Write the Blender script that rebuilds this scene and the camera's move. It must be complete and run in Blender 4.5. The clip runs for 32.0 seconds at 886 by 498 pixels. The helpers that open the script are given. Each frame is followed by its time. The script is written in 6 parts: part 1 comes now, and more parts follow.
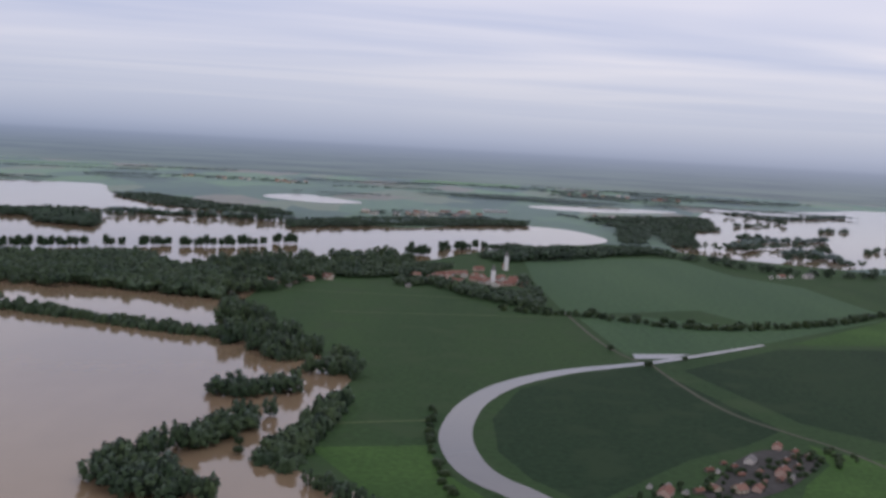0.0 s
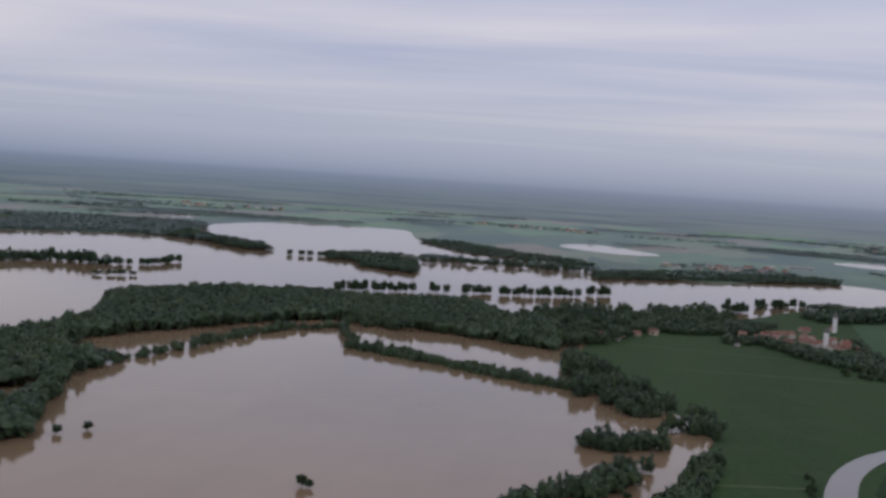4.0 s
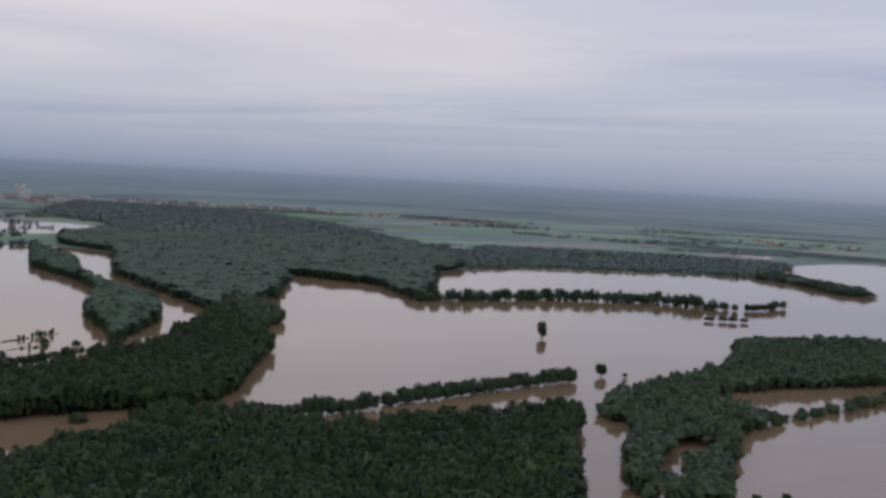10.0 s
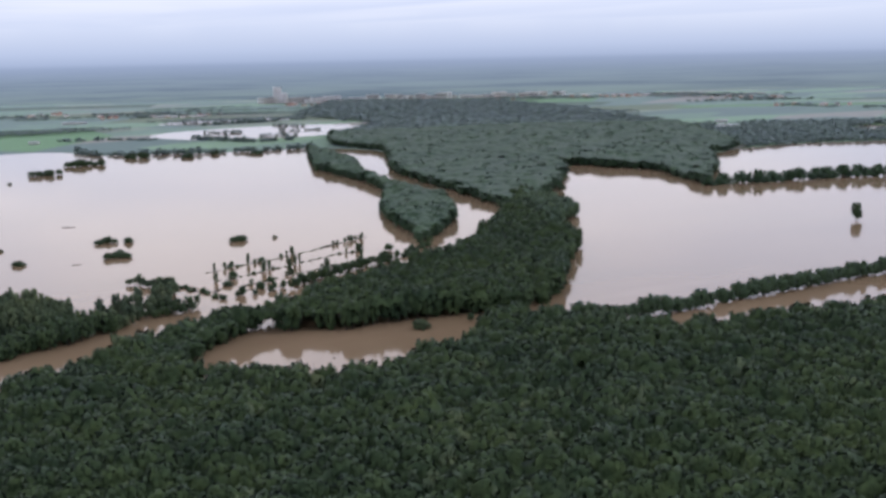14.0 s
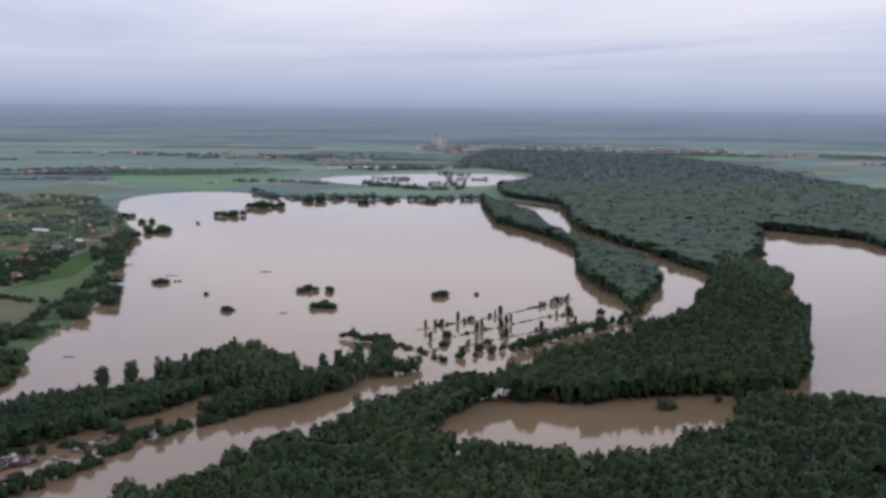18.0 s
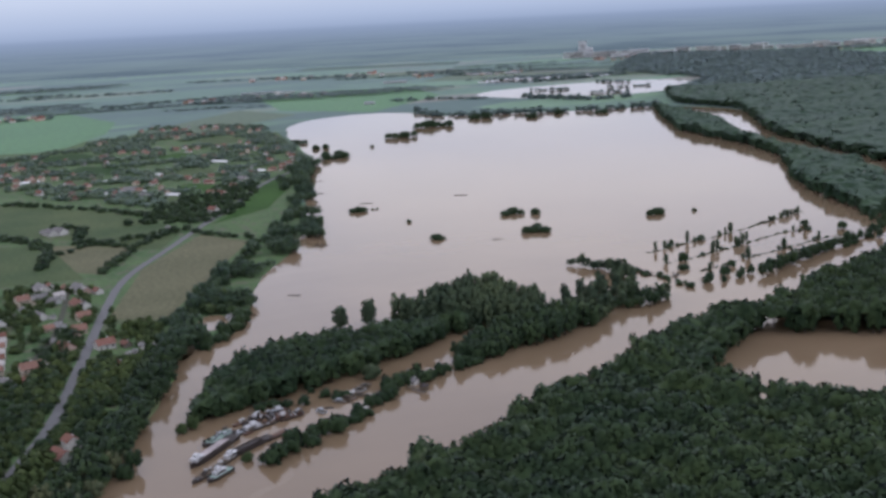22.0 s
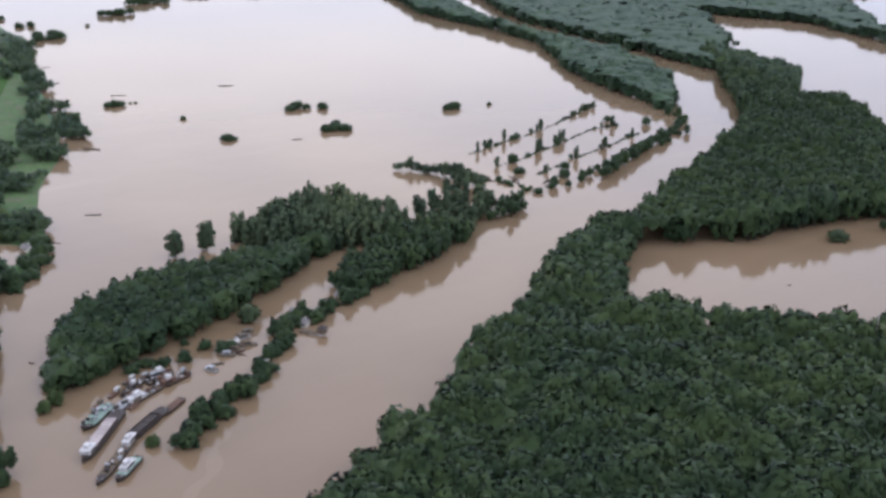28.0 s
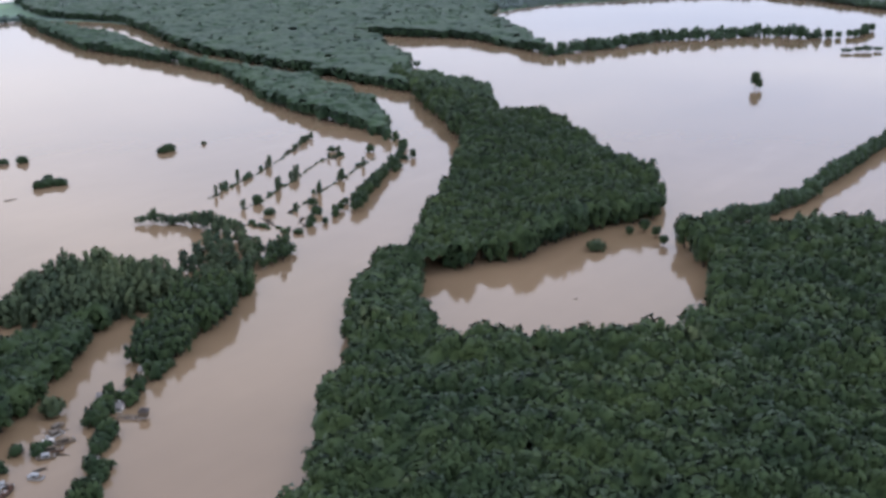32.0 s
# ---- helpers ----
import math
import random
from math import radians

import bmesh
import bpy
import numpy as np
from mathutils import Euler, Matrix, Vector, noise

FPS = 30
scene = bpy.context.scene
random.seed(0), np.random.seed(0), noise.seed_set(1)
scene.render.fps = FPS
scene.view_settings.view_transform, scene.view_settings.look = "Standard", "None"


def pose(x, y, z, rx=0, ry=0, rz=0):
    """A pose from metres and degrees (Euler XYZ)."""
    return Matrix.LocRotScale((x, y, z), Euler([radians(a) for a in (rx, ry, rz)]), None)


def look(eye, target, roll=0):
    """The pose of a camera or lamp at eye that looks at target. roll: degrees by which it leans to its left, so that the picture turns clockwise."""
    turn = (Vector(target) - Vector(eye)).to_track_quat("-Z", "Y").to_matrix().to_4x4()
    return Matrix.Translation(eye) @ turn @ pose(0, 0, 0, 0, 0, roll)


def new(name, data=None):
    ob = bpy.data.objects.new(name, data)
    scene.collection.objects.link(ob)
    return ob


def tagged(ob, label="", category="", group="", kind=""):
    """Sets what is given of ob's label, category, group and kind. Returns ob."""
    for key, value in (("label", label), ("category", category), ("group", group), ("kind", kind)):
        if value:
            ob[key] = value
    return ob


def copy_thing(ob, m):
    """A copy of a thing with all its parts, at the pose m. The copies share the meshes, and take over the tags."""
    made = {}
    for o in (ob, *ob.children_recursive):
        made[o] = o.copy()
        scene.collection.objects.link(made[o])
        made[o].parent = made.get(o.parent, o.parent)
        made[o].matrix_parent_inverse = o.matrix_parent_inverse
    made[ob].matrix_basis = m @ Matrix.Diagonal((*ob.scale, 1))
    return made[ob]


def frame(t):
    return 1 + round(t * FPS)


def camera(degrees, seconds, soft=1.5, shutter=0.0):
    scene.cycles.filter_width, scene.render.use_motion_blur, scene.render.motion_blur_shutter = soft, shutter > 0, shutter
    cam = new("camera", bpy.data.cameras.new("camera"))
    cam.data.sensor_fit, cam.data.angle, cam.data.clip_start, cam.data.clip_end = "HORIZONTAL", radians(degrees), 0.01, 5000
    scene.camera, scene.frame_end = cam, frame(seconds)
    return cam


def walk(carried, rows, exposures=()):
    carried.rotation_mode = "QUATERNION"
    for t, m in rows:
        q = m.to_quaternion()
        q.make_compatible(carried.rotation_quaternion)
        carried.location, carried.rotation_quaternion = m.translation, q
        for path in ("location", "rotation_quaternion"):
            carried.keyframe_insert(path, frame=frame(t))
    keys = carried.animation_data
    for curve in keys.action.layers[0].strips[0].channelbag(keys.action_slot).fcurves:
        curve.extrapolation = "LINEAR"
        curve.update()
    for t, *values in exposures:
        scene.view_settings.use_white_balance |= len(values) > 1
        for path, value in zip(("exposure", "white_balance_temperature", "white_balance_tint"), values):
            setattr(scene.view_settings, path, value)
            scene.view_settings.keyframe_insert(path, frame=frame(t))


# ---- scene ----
cam = camera(44.13, 32.0, soft=3.2)
EXPOSURES = [(0, -0.23, 6500, 12), (3, -0.39, 6500, 12), (5.5, -0.81, 6500, 11), (6.5, -0.93, 6480, 12), (9, -0.75, 6480, 12), (11, -0.35, 6450, 11), (13, 0.0, 6340, 12), (14, 0.25, 6290, 11), (14.5, 0.25, 6290, 11), (16.5, 0.07, 6290, 12), (17, 0.0, 6290, 12), (20, -0.25, 6290, 13), (21, -0.24, 6240, 12), (23, 0.4, 6000, 8), (24, 0.5, 6010, 8), (26, 0.82, 6050, 8), (28.5, 0.52, 6100, 9), (32, 0.55, 6050, 8)]
PATH = [
    (0, pose(-0.00, 0.00, 157.50, 84.64, -3.24, -0.00)),
    (0.5, pose(-7.82, -4.37, 157.66, 84.46, -3.24, 1.57)),
    (1, pose(-15.62, -8.73, 157.87, 84.37, -3.22, 3.13)),
    (1.5, pose(-23.38, -12.93, 158.18, 84.36, -3.21, 4.69)),
    (2, pose(-31.10, -16.77, 158.67, 84.52, -3.04, 6.60)),
    (2.5, pose(-38.78, -20.14, 159.32, 84.72, -3.02, 8.47)),
    (3, pose(-46.40, -23.00, 160.08, 85.08, -3.14, 10.49)),
    (3.5, pose(-53.89, -25.40, 160.89, 85.59, -3.44, 12.36)),
    (5.5, pose(-81.27, -25.51, 164.07, 88.20, -5.39, 20.73)),
    (6, pose(-88.69, -26.21, 164.83, 88.52, -5.54, 23.04)),
    (6.5, pose(-96.20, -27.11, 165.58, 88.52, -5.52, 25.27)),
    (7, pose(-103.83, -28.30, 166.34, 88.33, -5.06, 27.85)),
    (7.5, pose(-111.57, -29.81, 167.11, 88.04, -4.51, 30.26)),
    (8, pose(-119.44, -31.68, 167.91, 87.64, -4.02, 32.87)),
    (8.5, pose(-127.39, -33.90, 168.75, 87.36, -3.59, 35.21)),
    (9, pose(-135.37, -36.49, 169.57, 87.12, -3.22, 37.69)),
    (9.5, pose(-143.33, -39.42, 170.37, 86.85, -3.30, 39.98)),
    (10, pose(-151.20, -42.72, 171.15, 86.34, -3.04, 42.37)),
    (10.5, pose(-158.93, -46.38, 171.90, 85.60, -2.92, 44.52)),
    (11, pose(-166.55, -50.32, 172.60, 84.81, -2.61, 46.73)),
    (11.5, pose(-174.14, -54.44, 173.27, 84.04, -2.37, 48.47)),
    (12, pose(-181.80, -58.58, 173.92, 83.32, -1.88, 50.08)),
    (12.5, pose(-189.66, -62.58, 174.62, 82.66, -1.30, 51.31)),
    (13, pose(-197.79, -66.36, 175.44, 81.81, -0.48, 52.39)),
    (13.5, pose(-206.18, -69.98, 176.37, 80.94, 0.33, 53.27)),
    (14, pose(-214.75, -73.56, 177.38, 80.01, 1.21, 54.21)),
    (14.5, pose(-223.40, -77.24, 178.43, 79.27, 1.66, 55.06)),
    (16.5, pose(-259.28, -95.36, 182.74, 81.34, 0.07, 58.61)),
    (17, pose(-268.22, -100.36, 183.10, 81.93, -0.25, 59.61)),
    (17.5, pose(-277.21, -105.41, 183.33, 82.30, -0.55, 60.59)),
    (18, pose(-286.36, -110.45, 183.44, 82.56, -0.68, 61.65)),
    (18.5, pose(-295.79, -115.41, 183.48, 82.67, -0.80, 62.62)),
    (19, pose(-305.57, -120.23, 183.50, 82.75, -0.89, 63.60)),
    (19.5, pose(-315.67, -124.91, 183.55, 82.77, -0.99, 64.45)),
    (20, pose(-325.98, -129.48, 183.57, 82.80, -1.01, 65.37)),
    (20.5, pose(-336.39, -134.05, 183.56, 82.62, -0.77, 66.21)),
    (21, pose(-346.79, -138.77, 183.61, 81.73, -0.06, 67.19)),
    (21.5, pose(-357.01, -143.84, 183.74, 80.19, 1.09, 67.85)),
    (22, pose(-366.92, -149.39, 183.92, 78.10, 2.88, 68.17)),
    (22.5, pose(-376.38, -155.39, 184.08, 76.10, 4.26, 68.09)),
    (23, pose(-385.47, -161.71, 184.17, 74.23, 5.60, 67.70)),
    (23.5, pose(-394.42, -168.04, 184.25, 72.97, 6.51, 66.99)),
    (24, pose(-403.58, -174.08, 184.43, 72.02, 7.24, 65.99)),
    (24.5, pose(-413.35, -179.46, 184.84, 71.12, 7.72, 64.89)),
    (25, pose(-423.92, -183.98, 185.63, 69.67, 8.50, 64.02)),
    (25.5, pose(-435.13, -187.76, 186.68, 67.81, 8.95, 62.37)),
    (26, pose(-446.63, -191.17, 187.82, 66.01, 8.44, 59.42)),
    (26.5, pose(-458.06, -194.53, 188.85, 68.92, 4.01, 56.24)),
    (28.5, pose(-497.06, -210.84, 188.55, 71.27, -0.38, 50.57)),
    (29, pose(-505.66, -214.79, 189.49, 70.89, -0.49, 49.96)),
    (29.5, pose(-514.00, -218.84, 190.59, 70.27, -0.37, 47.90)),
    (30, pose(-522.01, -223.24, 191.88, 69.78, -0.54, 44.74)),
    (30.5, pose(-529.62, -228.20, 193.32, 70.34, -0.73, 41.65)),
    (31, pose(-536.85, -233.79, 194.86, 70.96, -0.06, 38.05)),
    (31.5, pose(-543.93, -239.78, 196.45, 71.31, 0.36, 34.68)),
    (32, pose(-550.99, -245.86, 198.08, 72.20, 0.29, 31.56)),
]
walk(cam, PATH, EXPOSURES)


# ---- sky and light ----
def socket(node, name, value):
    node.inputs[name].default_value = value


def ramp(nodes, stops, interp="LINEAR"):
    r = nodes.new("ShaderNodeValToRGB")
    r.color_ramp.interpolation = interp
    els = r.color_ramp.elements
    while len(els) < len(stops):
        els.new(0.5)
    for e, (p, c) in zip(els, stops):
        e.position, e.color = p, (*c, 1)
    return r


def make_world():
    w = bpy.data.worlds.new("overcast_sky")
    w.use_nodes = True
    n, l = w.node_tree.nodes, w.node_tree.links
    n.clear()
    out, bg = n.new("ShaderNodeOutputWorld"), n.new("ShaderNodeBackground")
    co, sep = n.new("ShaderNodeTexCoord"), n.new("ShaderNodeSeparateXYZ")
    l.new(co.outputs["Generated"], sep.inputs[0])
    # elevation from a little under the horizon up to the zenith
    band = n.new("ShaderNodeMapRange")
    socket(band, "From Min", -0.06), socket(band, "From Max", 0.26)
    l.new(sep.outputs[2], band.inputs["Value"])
    low = ramp(n, [(0.0, HAZED_LAND[0]), (0.085, HAZED_LAND[0]), (0.14, HAZED_LAND[1]), (0.175, HAZED_LAND[2]), (0.1865, HAZED_LAND[3]), (0.215, SKY_LOW[0]), (0.28, SKY_LOW[1]), (0.45, SKY_LOW[2]), (1.0, SKY_LOW[3])])
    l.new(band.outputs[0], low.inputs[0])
    # the plain past five kilometres, painted on the backdrop: strips of fields and woods fading into painted haze
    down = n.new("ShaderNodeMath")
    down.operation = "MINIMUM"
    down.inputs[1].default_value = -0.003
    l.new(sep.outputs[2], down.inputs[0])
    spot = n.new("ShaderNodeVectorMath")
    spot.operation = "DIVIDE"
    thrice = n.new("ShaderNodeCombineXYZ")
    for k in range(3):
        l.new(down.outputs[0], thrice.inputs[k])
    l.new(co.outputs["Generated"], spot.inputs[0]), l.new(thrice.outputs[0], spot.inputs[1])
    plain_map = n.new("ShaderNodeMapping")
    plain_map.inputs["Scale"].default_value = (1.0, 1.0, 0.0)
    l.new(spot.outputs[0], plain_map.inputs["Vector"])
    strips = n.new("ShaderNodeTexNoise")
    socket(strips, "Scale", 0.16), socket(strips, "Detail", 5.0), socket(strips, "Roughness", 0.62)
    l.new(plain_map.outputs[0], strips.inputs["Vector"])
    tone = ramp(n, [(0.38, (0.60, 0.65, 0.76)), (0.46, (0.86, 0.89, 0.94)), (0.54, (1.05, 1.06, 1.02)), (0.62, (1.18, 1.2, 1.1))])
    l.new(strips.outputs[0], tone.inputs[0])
    # strip contrast fades towards the horizon, as haze would wash it out
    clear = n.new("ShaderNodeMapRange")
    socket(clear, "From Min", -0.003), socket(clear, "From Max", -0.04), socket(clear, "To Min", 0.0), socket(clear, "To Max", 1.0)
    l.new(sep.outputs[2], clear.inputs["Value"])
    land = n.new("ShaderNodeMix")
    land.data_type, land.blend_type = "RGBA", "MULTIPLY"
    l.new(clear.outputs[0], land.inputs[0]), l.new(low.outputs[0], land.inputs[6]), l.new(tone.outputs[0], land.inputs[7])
    up = n.new("ShaderNodeMapRange")
    socket(up, "From Min", 0.2), socket(up, "From Max", 1.0), socket(up, "To Min", 1.0), socket(up, "To Max", ZENITH)
    l.new(sep.outputs[2], up.inputs["Value"])
    gain = n.new("ShaderNodeVectorMath")
    gain.operation = "SCALE"
    l.new(land.outputs[2], gain.inputs[0]), l.new(up.outputs[0], gain.inputs["Scale"])
    # cloud streaks: noise on a sheet above, drawn out along one way
    flat = n.new("ShaderNodeVectorMath")
    flat.operation = "DIVIDE"
    lift = n.new("ShaderNodeMath")
    lift.operation = "MAXIMUM"
    lift.inputs[1].default_value = 0.03
    l.new(sep.outputs[2], lift.inputs[0])
    many = n.new("ShaderNodeCombineXYZ")
    for k in range(3):
        l.new(lift.outputs[0], many.inputs[k])
    l.new(co.outputs["Generated"], flat.inputs[0]), l.new(many.outputs[0], flat.inputs[1])
    turn = n.new("ShaderNodeMapping")
    turn.inputs["Rotation"].default_value = (0, 0, radians(28))
    turn.inputs["Scale"].default_value = (0.05, 0.10, 0.0)
    l.new(flat.outputs[0], turn.inputs["Vector"])
    cloud = n.new("ShaderNodeTexNoise")
    socket(cloud, "Scale", 2.0), socket(cloud, "Detail", 4.0), socket(cloud, "Roughness", 0.5), socket(cloud, "Distortion", 0.7)
    l.new(turn.outputs[0], cloud.inputs["Vector"])
    streak = ramp(n, [(0.34, (0.70, 0.76, 0.89)), (0.5, (0.98, 0.975, 0.99)), (0.64, (1.30, 1.21, 1.09))])
    l.new(cloud.outputs[0], streak.inputs[0])
    amount = n.new("ShaderNodeMapRange")
    socket(amount, "From Min", 0.015), socket(amount, "From Max", 0.12)
    l.new(sep.outputs[2], amount.inputs["Value"])
    mixed = n.new("ShaderNodeMix")
    mixed.data_type, mixed.blend_type = "RGBA", "MULTIPLY"
    l.new(amount.outputs[0], mixed.inputs[0]), l.new(gain.outputs[0], mixed.inputs[6]), l.new(streak.outputs[0], mixed.inputs[7])
    # a little of the clear sky's own blue
    air = n.new("ShaderNodeTexSky")
    air.sky_type, air.sun_disc = "NISHITA", False
    air.sun_elevation, air.sun_rotation = radians(SUN_UP), radians(SUN_TURN)
    haze = n.new("ShaderNodeMix")
    haze.data_type, haze.blend_type = "RGBA", "MIX"
    haze.inputs[0].default_value = 0.012
    l.new(mixed.outputs[2], haze.inputs[6]), l.new(air.outputs[0], haze.inputs[7])
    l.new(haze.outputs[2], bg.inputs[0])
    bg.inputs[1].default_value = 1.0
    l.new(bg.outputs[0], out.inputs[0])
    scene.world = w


# land colours with the haze mixed in, paler and bluer towards the horizon
HAZED_LAND = [(0.155, 0.205, 0.24), (0.185, 0.24, 0.325), (0.245, 0.305, 0.445), (0.32, 0.385, 0.545)]
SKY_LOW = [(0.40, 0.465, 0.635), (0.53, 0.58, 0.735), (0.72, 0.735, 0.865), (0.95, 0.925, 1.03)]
ZENITH, SUN_UP, SUN_TURN = 0.82, 52, 35
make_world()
sun = new("sun", bpy.data.lights.new("sun", "SUN"))
sun.data.energy, sun.data.angle, sun.data.color = 0.4, radians(25), (1.0, 0.95, 0.88)
sun.matrix_world = look((500, 900, 1300), (0, 0, 0))


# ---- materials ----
def shader(name, rough=0.7, spec=0.3, sheen=0.0, haze_tint=(0.53, 0.62, 0.78), sheen_rough=0.25):
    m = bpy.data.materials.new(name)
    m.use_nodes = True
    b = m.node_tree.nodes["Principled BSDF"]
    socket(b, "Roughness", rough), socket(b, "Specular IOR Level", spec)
    # bluish sheen at grazing angles imitates distance haze
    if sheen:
        socket(b, "Sheen Weight", sheen), socket(b, "Sheen Roughness", sheen_rough), socket(b, "Sheen Tint", (*haze_tint, 1))
    return m, m.node_tree.nodes, m.node_tree.links, b


def noise_tex(n, l, scale, detail=4.0, stretch=None, rough=0.55):
    co = n.new("ShaderNodeTexCoord")
    t = n.new("ShaderNodeTexNoise")
    socket(t, "Scale", scale), socket(t, "Detail", detail), socket(t, "Roughness", rough)
    if stretch:
        mp = n.new("ShaderNodeMapping")
        mp.inputs["Scale"].default_value, mp.inputs["Rotation"].default_value = stretch[0], (0, 0, radians(stretch[1]))
        l.new(co.outputs["Object"], mp.inputs[0]), l.new(mp.outputs[0], t.inputs["Vector"])
    else:
        l.new(co.outputs["Object"], t.inputs["Vector"])
    return t


def blend(n, l, fac, a, b, mode="MIX"):
    x = n.new("ShaderNodeMix")
    x.data_type, x.blend_type = "RGBA", mode
    for k, v in ((0, fac), (6, a), (7, b)):
        if isinstance(v, bpy.types.NodeSocket):
            l.new(v, x.inputs[k])
        else:
            x.inputs[k].default_value = v if k == 0 else (*v, 1)
    return x.outputs[2]


def patchy(name, dark, light, big=0.01, small=0.5, rough=0.85, spec=0.25, sheen=0.0, bump=0.0, stretch=None, third=None):
    """Two-scale mottled surface."""
    m, n, l, b = shader(name, rough, spec, sheen)
    t1, t2 = noise_tex(n, l, big, 5, stretch), noise_tex(n, l, small, 3)
    r1 = ramp(n, [(0.32, dark), (0.68, light)])
    l.new(t1.outputs[0], r1.inputs[0])
    r2 = ramp(n, [(0.3, (0.72, 0.72, 0.72)), (0.7, (1.2, 1.2, 1.2))])
    l.new(t2.outputs[0], r2.inputs[0])
    c = blend(n, l, 1.0, r1.outputs[0], r2.outputs[0], "MULTIPLY")
    if third:
        t3 = noise_tex(n, l, big * 3.3, 3)
        r3 = ramp(n, [(0.52, (0, 0, 0)), (0.62, (1, 1, 1))])
        l.new(t3.outputs[0], r3.inputs[0])
        c = blend(n, l, r3.outputs[0], c, third)
    l.new(c, b.inputs["Base Color"])
    if bump:
        bp = n.new("ShaderNodeBump")
        socket(bp, "Strength", bump), socket(bp, "Distance", 0.5)
        l.new(t2.outputs[0], bp.inputs["Height"]), l.new(bp.outputs[0], b.inputs["Normal"])
    return m


def leaf(name, dark, light, rough=0.65, spec=0.15, sheen=0.0, vary=1.0):
    """Foliage: each leaf spray its own tone, each tree and each stand its own cast."""
    m, n, l, b = shader(name, rough, spec, sheen, sheen_rough=0.5)
    g = n.new("ShaderNodeNewGeometry")
    r = ramp(n, [(0.0, dark), (1.0, light)])
    l.new(g.outputs["Random Per Island"], r.inputs[0])
    t0, t1, t2 = noise_tex(n, l, 0.018, 3), noise_tex(n, l, 0.12, 2, rough=0.5), noise_tex(n, l, 1.1, 3, rough=0.7)
    c = r.outputs[0]
    for t, lo, hi in ((t0, (0.72, 0.78, 0.86), (1.28, 1.20, 1.08)), (t1, (0.66, 0.72, 0.74), (1.36, 1.27, 1.12)), (t2, (0.88, 0.88, 0.88), (1.12, 1.12, 1.12))):
        x = ramp(n, [(0.32, tuple(1 + (q - 1) * vary for q in lo)), (0.68, tuple(1 + (q - 1) * vary for q in hi))])
        l.new(t.outputs[0], x.inputs[0])
        c = blend(n, l, 1.0, c, x.outputs[0], "MULTIPLY")
    l.new(c, b.inputs["Base Color"])
    return m


def water_mat(name, dark, light, rough=0.07):
    m, n, l, b = shader(name, rough, 0.5)
    socket(b, "IOR", 1.42)
    t1 = noise_tex(n, l, 0.006, 4, ((1, 1, 1), 0))
    t2 = noise_tex(n, l, 0.02, 5, ((1.0, 0.2, 1), -58))
    r1 = ramp(n, [(0.35, dark), (0.65, light)])
    l.new(t1.outputs[0], r1.inputs[0])
    r2 = ramp(n, [(0.35, (0.93, 0.93, 0.93)), (0.62, (1.0, 1.0, 1.0)), (0.72, (1.09, 1.1, 1.12))])
    l.new(t2.outputs[0], r2.inputs[0])
    l.new(blend(n, l, 1.0, r1.outputs[0], r2.outputs[0], "MULTIPLY"), b.inputs["Base Color"])
    t3 = noise_tex(n, l, 0.5, 3, ((1, 0.5, 1), 30))
    bp = n.new("ShaderNodeBump")
    socket(bp, "Strength", 0.06), socket(bp, "Distance", 0.25)
    l.new(t3.outputs[0], bp.inputs["Height"]), l.new(bp.outputs[0], b.inputs["Normal"])
    return m


def plain(name, colour, rough=0.6, spec=0.3, wear=0.25, scale=0.8, metal=0.0):
    m, n, l, b = shader(name, rough, spec)
    socket(b, "Metallic", metal)
    t = noise_tex(n, l, scale, 5, rough=0.65)
    g = n.new("ShaderNodeObjectInfo")
    r = ramp(n, [(0.3, tuple(c * (1 - wear) for c in colour)), (0.7, tuple(min(1, c * (1 + wear * 0.5)) for c in colour))])
    l.new(t.outputs[0], r.inputs[0])
    r2 = ramp(n, [(0.0, (0.85, 0.85, 0.85)), (1.0, (1.1, 1.1, 1.1))])
    l.new(g.outputs["Random"], r2.inputs[0])
    l.new(blend(n, l, 1.0, r.outputs[0], r2.outputs[0], "MULTIPLY"), b.inputs["Base Color"])
    return m


def farmland(name):
    """A patchwork of long fields, each its own crop, with a bluish sheen imitating haze far off."""
    m, n, l, b = shader(name, 0.9, 0.15, 0.48)
    co, mp, v, sep = n.new("ShaderNodeTexCoord"), n.new("ShaderNodeMapping"), n.new("ShaderNodeTexVoronoi"), n.new("ShaderNodeSeparateColor")
    mp.inputs["Scale"].default_value, mp.inputs["Rotation"].default_value = (1 / 150, 1 / 420, 0), (0, 0, radians(35))
    v.distance, v.voronoi_dimensions = "CHEBYCHEV", "2D"
    socket(v, "Scale", 1.0), socket(v, "Randomness", 0.8)
    l.new(co.outputs["Object"], mp.inputs[0]), l.new(mp.outputs[0], v.inputs["Vector"]), l.new(v.outputs["Color"], sep.inputs[0])
    crop = ramp(n, [(0.0, (0.053, 0.098, 0.044)), (0.22, (0.086, 0.158, 0.061)), (0.45, (0.067, 0.123, 0.051)), (0.62, (0.113, 0.207, 0.067)), (0.8, (0.146, 0.182, 0.083)), (0.92, (0.186, 0.171, 0.104))], "CONSTANT")
    l.new(sep.outputs[0], crop.inputs[0])
    t = noise_tex(n, l, 0.02, 5)
    r = ramp(n, [(0.3, (0.8, 0.82, 0.82)), (0.7, (1.18, 1.16, 1.12))])
    l.new(t.outputs[0], r.inputs[0])
    l.new(blend(n, l, 1.0, crop.outputs[0], r.outputs[0], "MULTIPLY"), b.inputs["Base Color"])
    return m


